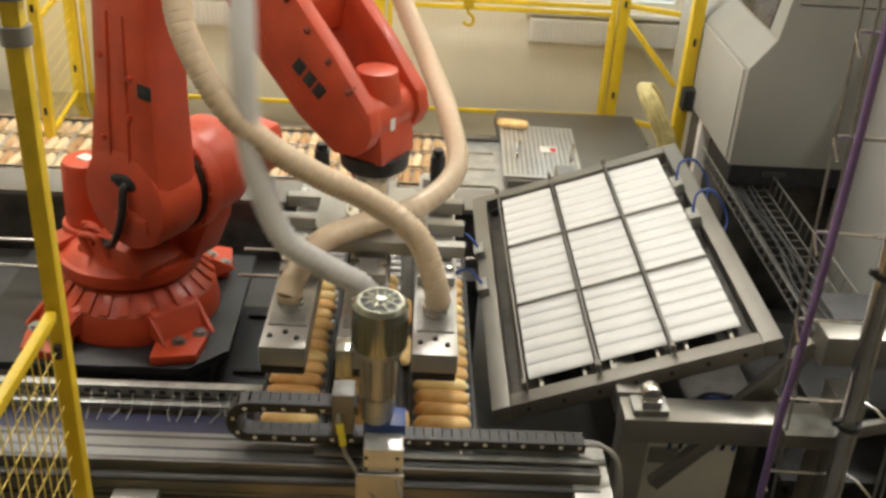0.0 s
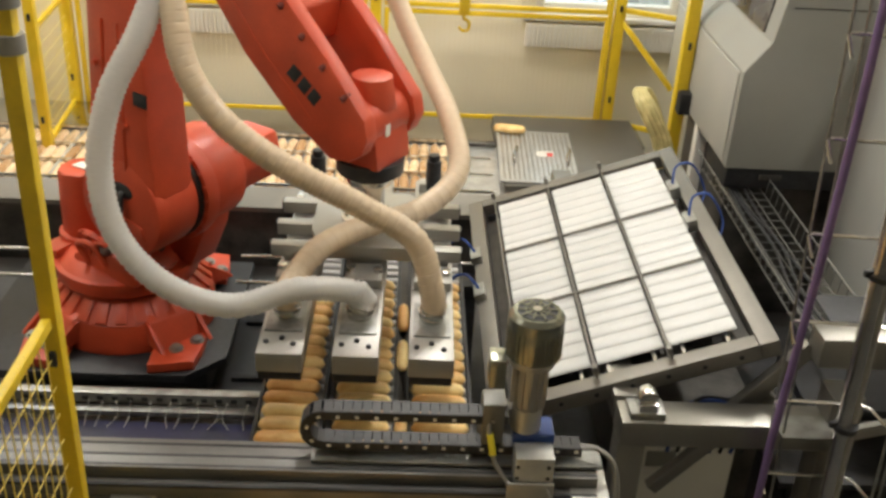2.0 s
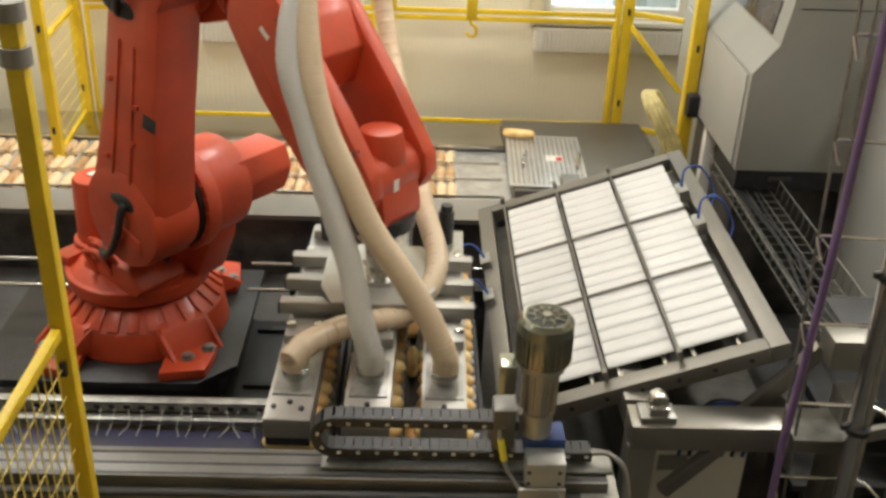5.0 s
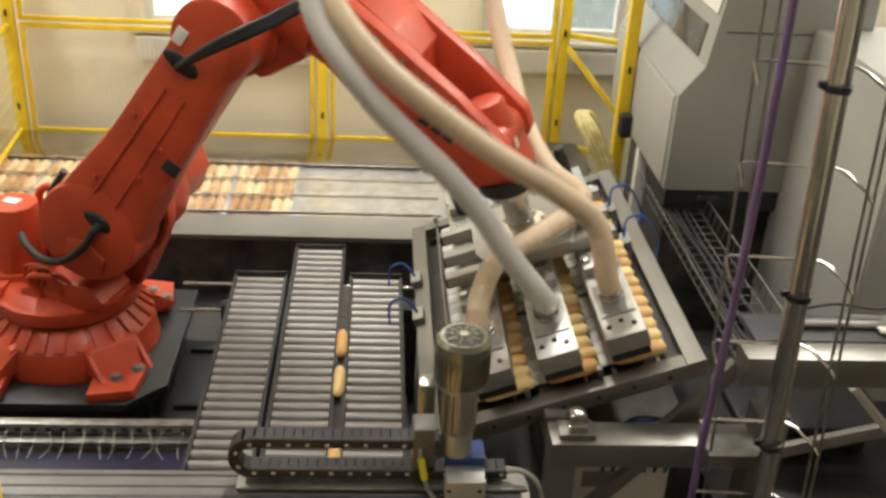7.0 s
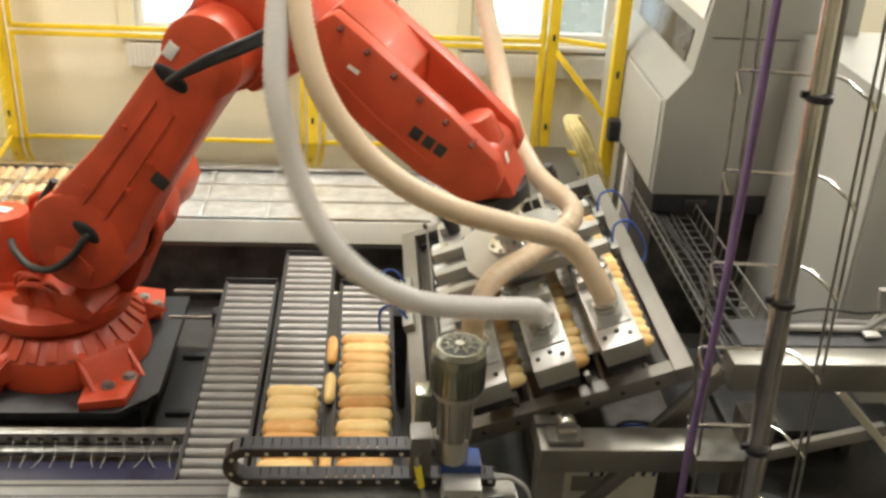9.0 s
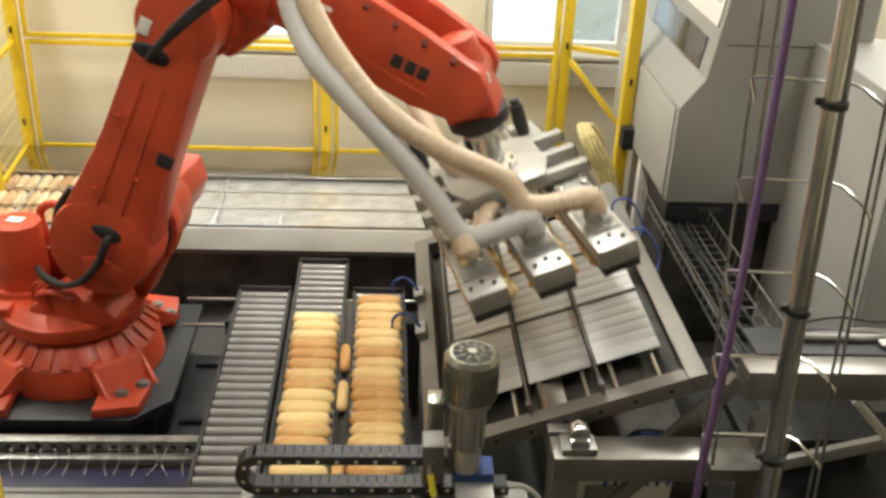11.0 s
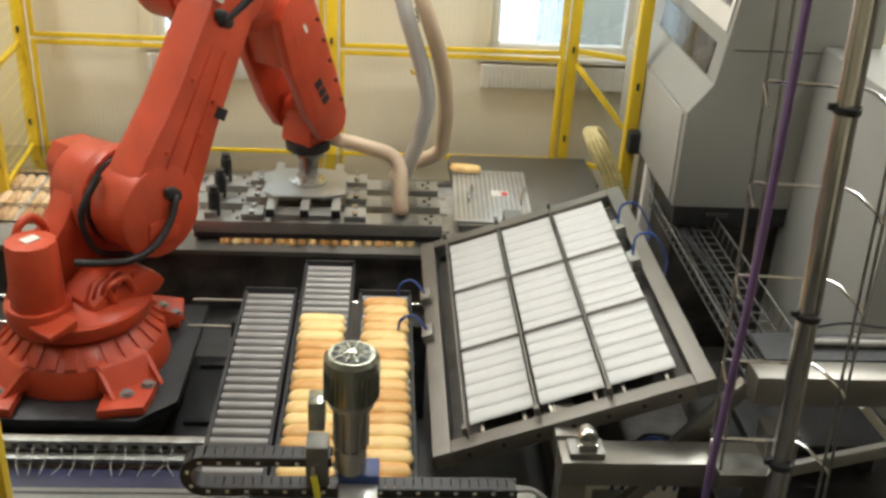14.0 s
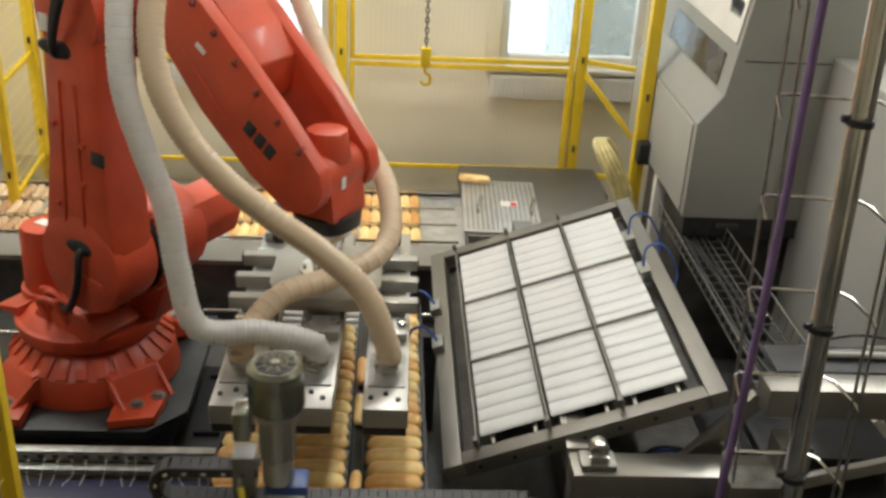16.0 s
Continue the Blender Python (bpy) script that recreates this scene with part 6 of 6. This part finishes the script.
hose_row("C", 2.8, -0.21, 3.54, 1.40, -0.44, 3.57, 1.51, -0.65, 3.60, 1.64, -0.82, 3.66, 1.80, -0.92, 3.73, 2.01, -0.95, 3.81, 2.24, -0.94, 3.91, 2.45, -0.90, 4.02, 2.67)
hose_row("C", 3.0, -0.19, 3.46, 1.33, -0.45, 3.49, 1.40, -0.68, 3.55, 1.54, -0.81, 3.64, 1.75, -0.84, 3.74, 1.98, -0.80, 3.84, 2.22, -0.72, 3.95, 2.45, -0.62, 4.06, 2.67)
hose_row("C", 3.5, -0.20, 3.46, 1.32, -0.46, 3.49, 1.39, -0.68, 3.55, 1.52, -0.81, 3.64, 1.73, -0.84, 3.75, 1.97, -0.80, 3.85, 2.21, -0.71, 3.96, 2.43, -0.62, 4.07, 2.65)
hose_row("C", 4, -0.10, 3.47, 1.35, -0.21, 3.55, 1.53, -0.33, 3.62, 1.71, -0.42, 3.70, 1.89, -0.49, 3.78, 2.08, -0.54, 3.86, 2.28, -0.56, 3.96, 2.47, -0.58, 4.06, 2.67)
hose_row("C", 4.5, -0.11, 3.47, 1.34, -0.22, 3.54, 1.53, -0.34, 3.62, 1.71, -0.43, 3.70, 1.90, -0.50, 3.78, 2.09, -0.55, 3.86, 2.29, -0.57, 3.95, 2.48, -0.59, 4.06, 2.68)
hose_row("C", 6.3, 0.14, 3.66, 1.75, -0.04, 3.70, 1.86, -0.24, 3.73, 1.94, -0.43, 3.76, 2.05, -0.59, 3.82, 2.19, -0.69, 3.88, 2.36, -0.74, 3.97, 2.55, -0.77, 4.07, 2.74)
hose_row("C", 6.5, 0.60, 3.74, 1.75, 0.39, 3.78, 1.84, 0.18, 3.81, 1.93, -0.01, 3.85, 2.04, -0.18, 3.91, 2.18, -0.30, 3.98, 2.34, -0.36, 4.07, 2.54, -0.40, 4.17, 2.73)
hose_row("C", 6.7, 0.93, 3.72, 1.83, 0.87, 3.80, 2.01, 0.76, 3.87, 2.17, 0.62, 3.93, 2.30, 0.45, 3.98, 2.41, 0.28, 4.02, 2.51, 0.12, 4.08, 2.62, -0.02, 4.15, 2.74)
hose_row("C", 7.0, 0.97, 3.97, 1.74, 0.78, 3.98, 1.89, 0.56, 3.98, 2.02, 0.36, 3.99, 2.15, 0.17, 3.99, 2.29, -0.00, 4.00, 2.43, -0.15, 4.05, 2.59, -0.25, 4.15, 2.75)
hose_row("C", 7.2, 0.87, 3.96, 1.68, 0.59, 3.93, 1.74, 0.33, 3.91, 1.82, 0.08, 3.90, 1.94, -0.12, 3.92, 2.10, -0.26, 3.95, 2.31, -0.32, 4.03, 2.53, -0.34, 4.14, 2.75)
hose_row("C", 8, 0.87, 3.96, 1.68, 0.59, 3.93, 1.75, 0.32, 3.90, 1.82, 0.07, 3.90, 1.94, -0.14, 3.91, 2.11, -0.26, 3.94, 2.32, -0.31, 4.03, 2.55, -0.33, 4.14, 2.77)
hose_row("C", 8.8, 0.89, 3.92, 1.71, 0.61, 3.90, 1.78, 0.34, 3.88, 1.86, 0.10, 3.88, 1.98, -0.10, 3.91, 2.15, -0.23, 3.95, 2.36, -0.29, 4.04, 2.59, -0.31, 4.15, 2.81)
hose_row("C", 9.5, 0.91, 3.90, 1.72, 0.67, 3.91, 1.85, 0.43, 3.90, 1.95, 0.22, 3.91, 2.09, 0.06, 3.94, 2.26, -0.07, 3.97, 2.46, -0.18, 4.05, 2.65, -0.26, 4.15, 2.85)
hose_row("C", 10.2, 0.89, 3.90, 1.72, 0.65, 3.91, 1.84, 0.41, 3.90, 1.95, 0.20, 3.91, 2.08, 0.03, 3.94, 2.26, -0.10, 3.98, 2.46, -0.20, 4.05, 2.65, -0.27, 4.15, 2.85)
hose_row("C", 12.3, 0.35, 5.55, 1.94, 0.30, 5.57, 2.07, 0.14, 5.55, 2.15, -0.01, 5.53, 2.21, -0.17, 5.51, 2.26, -0.32, 5.49, 2.33, -0.44, 5.51, 2.41, -0.56, 5.57, 2.51)
hose_row("C", 12.5, 0.36, 6.08, 1.66, 0.20, 5.98, 1.76, 0.05, 5.88, 1.88, -0.07, 5.80, 2.02, -0.19, 5.71, 2.15, -0.31, 5.61, 2.28, -0.41, 5.61, 2.39, -0.51, 5.67, 2.49)
hose_row("C", 12.7, 0.25, 6.92, 1.21, 0.37, 6.81, 1.40, 0.47, 6.71, 1.59, 0.57, 6.60, 1.77, 0.51, 6.51, 1.98, 0.42, 6.41, 2.15, 0.30, 6.40, 2.27, 0.19, 6.46, 2.39)
hose_row("C", 13.5, 0.38, 6.81, 1.05, 0.39, 6.77, 1.21, 0.33, 6.68, 1.44, 0.22, 6.59, 1.65, 0.13, 6.50, 1.87, 0.06, 6.40, 2.08, -0.00, 6.41, 2.26, -0.07, 6.50, 2.42)
hose_row("C", 14.1, 0.37, 6.81, 1.06, 0.40, 6.76, 1.21, 0.41, 6.67, 1.44, 0.39, 6.59, 1.67, 0.34, 6.49, 1.89, 0.28, 6.40, 2.10, 0.24, 6.41, 2.27, 0.21, 6.49, 2.43)
hose_row("C", 14.3, 0.21, 6.99, 1.42, 0.23, 6.85, 1.59, 0.25, 6.70, 1.75, 0.27, 6.55, 1.91, 0.28, 6.39, 2.06, 0.29, 6.24, 2.21, 0.31, 6.20, 2.32, 0.33, 6.25, 2.42)
hose_row("C", 14.6, 0.45, 6.34, 1.69, 0.50, 6.22, 1.83, 0.54, 6.09, 1.96, 0.56, 5.97, 2.10, 0.57, 5.85, 2.24, 0.57, 5.72, 2.37, 0.55, 5.70, 2.47, 0.53, 5.74, 2.56)
hose_row("C", 14.8, 0.72, 5.61, 1.66, 0.74, 5.54, 1.84, 0.73, 5.46, 2.02, 0.70, 5.38, 2.19, 0.60, 5.29, 2.33, 0.48, 5.20, 2.45, 0.37, 5.18, 2.53, 0.25, 5.22, 2.60)
hose_row("C", 15, 0.55, 4.70, 1.73, 0.40, 4.65, 1.91, 0.23, 4.58, 2.06, 0.07, 4.51, 2.20, -0.08, 4.44, 2.34, -0.21, 4.37, 2.48, -0.31, 4.38, 2.63, -0.40, 4.45, 2.76)
hose_row("C", 15.2, 0.11, 3.95, 1.69, -0.11, 3.92, 1.79, -0.32, 3.92, 1.93, -0.48, 3.92, 2.11, -0.65, 3.92, 2.27, -0.76, 3.92, 2.46, -0.80, 3.99, 2.66, -0.81, 4.09, 2.86)
hose_row("C", 15.45, -0.17, 3.71, 1.64, -0.43, 3.70, 1.73, -0.67, 3.70, 1.83, -0.89, 3.72, 1.97, -1.03, 3.76, 2.18, -1.09, 3.81, 2.42, -1.05, 3.90, 2.66, -0.99, 4.00, 2.88)
hose_row("C", 15.75, -0.09, 3.70, 1.67, -0.26, 3.73, 1.85, -0.46, 3.75, 1.99, -0.64, 3.76, 2.13, -0.80, 3.79, 2.29, -0.91, 3.82, 2.48, -0.94, 3.90, 2.69, -0.93, 4.00, 2.89)
hose_row("C", 16, -0.13, 3.69, 1.67, -0.31, 3.72, 1.84, -0.51, 3.74, 1.98, -0.69, 3.75, 2.13, -0.84, 3.78, 2.30, -0.94, 3.82, 2.50, -0.97, 3.89, 2.70, -0.95, 3.99, 2.91)


# ------------------------------------------------------------ motions
# tool rows: seconds, x, y, z of the bars' underside, turn about the upright, lean with the table, tip along the lanes
TOOL = [
    (0.00, -0.336, 4.310, 1.166, -0.8, 0.0, 0.3), (2.60, -0.336, 4.310, 1.166, -0.8, 0.0, 0.3), (2.70, -0.334, 4.281, 1.134, -0.9, 0.0, -0.2),
    (2.80, -0.324, 4.142, 0.980, -1.3, 0.0, -2.5), (2.90, -0.318, 4.055, 0.884, -1.5, 0.0, -3.9), (3.00, -0.316, 4.026, 0.851, -1.6, 0.0, -4.4),
    (3.15, -0.316, 4.020, 0.845, -1.6, 0.0, -4.5), (4.50, -0.316, 4.020, 0.845, -1.6, 0.0, -4.5), (4.90, -0.316, 4.080, 0.980, -1.2, 0.0, -1.0),
    (5.50, -0.320, 4.150, 1.250, -1.0, 0.0, 0.0), (6.00, -0.310, 4.180, 1.300, -1.2, 0.0, 0.0), (6.15, -0.240, 4.210, 1.300, -1.5, 2.0, 0.0),
    (6.30, -0.046, 4.242, 1.287, -1.6, 5.1, -0.5), (6.50, 0.507, 4.333, 1.272, -1.3, 15.0, 0.0), (6.70, 0.790, 4.300, 1.320, -2.5, 19.0, 0.0),
    (7.05, 0.838, 4.600, 1.172, 0.0, 20.4, 1.8), (8.00, 0.838, 4.600, 1.172, 0.0, 20.4, 1.8), (9.20, 0.848, 4.500, 1.160, 1.5, 20.6, -0.5),
    (10.30, 0.848, 4.500, 1.160, 1.5, 20.6, -0.5), (10.70, 0.800, 4.620, 1.320, 3.0, 20.0, 0.0), (11.20, 0.550, 4.950, 1.550, 14.0, 18.0, 2.0),
    (11.80, 0.080, 5.400, 1.530, 32.0, 16.0, 3.0), (12.30, -0.232, 5.746, 1.351, 48.5, 14.4, 3.5), (12.50, -0.318, 6.121, 1.115, 67.1, 6.6, 1.9),
    (12.70, -0.521, 6.760, 0.772, 85.8, -3.1, 0.9), (12.95, -0.544, 6.700, 0.585, 90.5, 0.0, 0.0), (14.05, -0.544, 6.700, 0.585, 90.5, 0.0, 0.0),
    (14.20, -0.555, 6.800, 0.850, 90.0, 0.0, 0.0), (14.30, -0.568, 6.889, 1.069, 89.0, -0.3, 0.0), (14.60, -0.318, 6.317, 1.307, 77.8, 0.8, -0.7),
    (14.80, -0.049, 5.805, 1.268, 57.3, 0.3, -1.2), (15.00, -0.007, 5.107, 1.239, 33.2, 0.3, -0.3), (15.20, -0.211, 4.517, 1.205, 9.0, -1.5, -0.8),
    (15.40, -0.320, 4.330, 1.200, 0.5, 0.0, 0.0), (16.00, -0.324, 4.298, 1.188, -0.9, 0.0, -0.5),
]


def glide(rows, t):
    """Values between rows, smooth and without overshoot."""
    for i in range(len(rows) - 1):
        a, b = rows[i], rows[i + 1]
        if a[0] <= t <= b[0]:
            h = b[0] - a[0]
            u = (t - a[0]) / h
            out = []
            for k in range(1, len(a)):
                d = (b[k] - a[k]) / h
                p = (a[k] - rows[i - 1][k]) / (a[0] - rows[i - 1][0]) if i else 0.0
                q = (rows[i + 2][k] - b[k]) / (rows[i + 2][0] - b[0]) if i + 2 < len(rows) else 0.0
                s0 = 0 if p * d <= 0 else 2 * p * d / (p + d)
                s1 = 0 if q * d <= 0 else 2 * q * d / (q + d)
                out.append((2 * u ** 3 - 3 * u * u + 1) * a[k] + (u ** 3 - 2 * u * u + u) * h * s0 + (3 * u * u - 2 * u ** 3) * b[k] + (u ** 3 - u * u) * h * s1)
            return out
    return list(rows[-1][1:] if t > rows[-1][0] else rows[0][1:])


def tool_pose(t):
    x, y, z, yaw, lean, tip = glide(TOOL, t)
    return Matrix.Translation((x, y, z)) @ Matrix.Rotation(radians(-lean), 4, "Y") @ Matrix.Rotation(radians(tip), 4, "X") @ Matrix.Rotation(radians(yaw), 4, "Z")


def steps(a=0.0, b=16.0, d=0.1):
    return [round(a + i * d, 3) for i in range(int(round((b - a) / d)) + 1)]


def motions():
    rows = [(t, tool_pose(t)) for t in steps()]
    walk(GRIPPER, rows)
    poses = [(t, solve_robot(m)) for t, m in rows]
    for i, ob in enumerate(ROBOT[1:]):
        walk(ob, [(t, p[i]) for t, p in poses])
    # slats close up while the gripper stands on them, and open again later
    close = [(0.0, 1.0), (7.0, 1.0), (9.0, 0.84), (12.55, 0.84), (13.4, 1.0), (16.0, 1.0)]
    for o, c, k in SLATS:
        walk(o, [(t, pose(c, (k - 8.5) * 0.1025 * f + 0.02, 0.0)) for t, f in close])
    for o, k in CELLS:
        walk(o, [(t, pose(0, (k - 0.5) * 0.615 * f + 0.02, 0)) for t, f in close])
    # carriage and chain
    ts = [0.0, 0.25, 0.5, 0.75, 1.0, 1.2, 1.4, 2.0, 6.0, 9.0, 12.5] + steps(12.7, 16.0, 0.15)
    xs = [(t, glide(CAR_ROWS, t)[0]) for t in ts]
    walk(CARRIAGE, [(t, pose(x, CAR_Y, 0)) for t, x in xs])
    for i, o in enumerate(CHAIN):
        walk(o, [(t, chain_pose(i, x)) for t, x in xs])
    # rolls under the gripper
    pitch = [(0.0, 0.092), (7.1, 0.092), (9.2, 0.075), (16.0, 0.075)]
    slide = [(0.0, 0.01), (6.0, 0.01), (7.0, 0.04), (10.5, 0.04), (12.0, 0.01), (16.0, 0.01)]
    for o, li, k, jig in CARRIED:
        rows = []
        start = pose(LANES[li][0], 4.02 + (k - 8.5) * 0.092 - 0.09, LANE_Z + 0.027) @ jig
        rows += [(0.0, start), (4.3, start)]
        for t in steps(4.7, 14.0):
            p = glide(pitch, t)[0]
            rows.append((t, tool_pose(t) @ Matrix.Translation((BAR_X[li] + glide(slide, t)[0], (k - 8.5) * p - 0.09, -0.03)) @ jig))
        row = ROWS_Y[li]
        end = Matrix.Translation(FAR @ Vector((-0.44 - (k - 8.5) * WEB_PITCH - (k // 6 - 1) * 0.02, row, 0.925))) @ pose(0, 0, 0, 0, 0, 90)
        rows += [(14.2, end), (16.0, end)]
        walk(o, rows)
    # rolls coming along the lanes
    tops = {1: [(0.0, 2.85), (7.3, 2.95), (8.0, 3.50), (9.0, 4.07), (10.0, 4.60), (11.0, 4.84), (16.0, 4.86)],
            2: [(0.0, 2.85), (7.1, 2.95), (8.0, 3.90), (9.0, 4.54), (10.0, 4.99), (10.6, 5.04), (16.0, 5.04)],
            0: [(0.0, 2.80), (14.5, 2.85), (15.0, 3.72), (15.6, 4.1), (16.0, 4.4)]}
    for o, li, k, dx, turn in LANE_BUNS:
        rows = []
        for t in [0.0] + (steps(7.0, 11.2, 0.2) if li else steps(14.4, 16.0, 0.1)) + ([16.0] if li else []):
            y = glide(tops[li], t)[0] - 0.045 - k * 0.0925
            rows.append((t, pose(LANES[li][0] + dx, y, LANE_Z + 0.027, 0, 0, turn)))
        walk(o, rows)
    # the packed film web moves on
    web = [(0.0, 0.0), (4.5, 0.0), (6.2, -0.15), (6.5, -0.22), (7.0, -0.66), (7.9, -2.0), (16.0, -2.0)]
    for o, x, y, turn in WEB_BUNS:
        walk(o, [(t, Matrix.Translation(FAR @ Vector((x + glide(web, t)[0], y, 0.925))) @ pose(0, 0, 0, 0, 0, 90 + turn)) for t in [0.0, 4.5] + steps(6.0, 8.0, 0.2) + [16.0]])
    for o, x in SEAMS:
        walk(o, [(t, Matrix.Translation(FAR @ Vector((x + glide(web, t)[0], 6.10, 0.925)))) for t in [0.0, 4.5] + steps(6.0, 8.0, 0.2) + [16.0]])
    # hoses in short stiff pieces
    for h, (ob, pieces, bar) in HOSES.items():
        keyed = [[] for _ in pieces]
        for t in steps():
            tp = tool_pose(t)
            v = glide(HOSE_ROWS[h], t)
            pts = [tp @ Vector((BAR_X[bar], SOCKET_Y, 0.17)), tp @ Vector((BAR_X[bar], SOCKET_Y, 0.25))] + [Vector(v[i:i + 3]) for i in range(0, 24, 3)]
            line = bez(pts, 8)
            cum = [0.0]
            for a, b in zip(line, line[1:]):
                cum.append(cum[-1] + (b - a).length)
            nodes, j = [], 0
            for i in range(HOSE_N + 1):
                s = cum[-1] * i / HOSE_N
                while j < len(cum) - 2 and cum[j + 1] < s:
                    j += 1
                u = (s - cum[j]) / max(1e-6, cum[j + 1] - cum[j])
                nodes.append(line[j].lerp(line[j + 1], u))
            ref = Vector((0.3, 1, 0.2))
            for i in range(HOSE_N):
                d = (nodes[i + 1] - nodes[i]).normalized()
                x = (ref - d * ref.dot(d)).normalized()
                ref = x
                y = d.cross(x)
                m = Matrix((x, y, d)).transposed().to_4x4()
                keyed[i].append((t, Matrix.Translation((nodes[i] + nodes[i + 1]) / 2) @ m))
        for o, rows in zip(pieces, keyed):
            walk(o, rows)


motions()
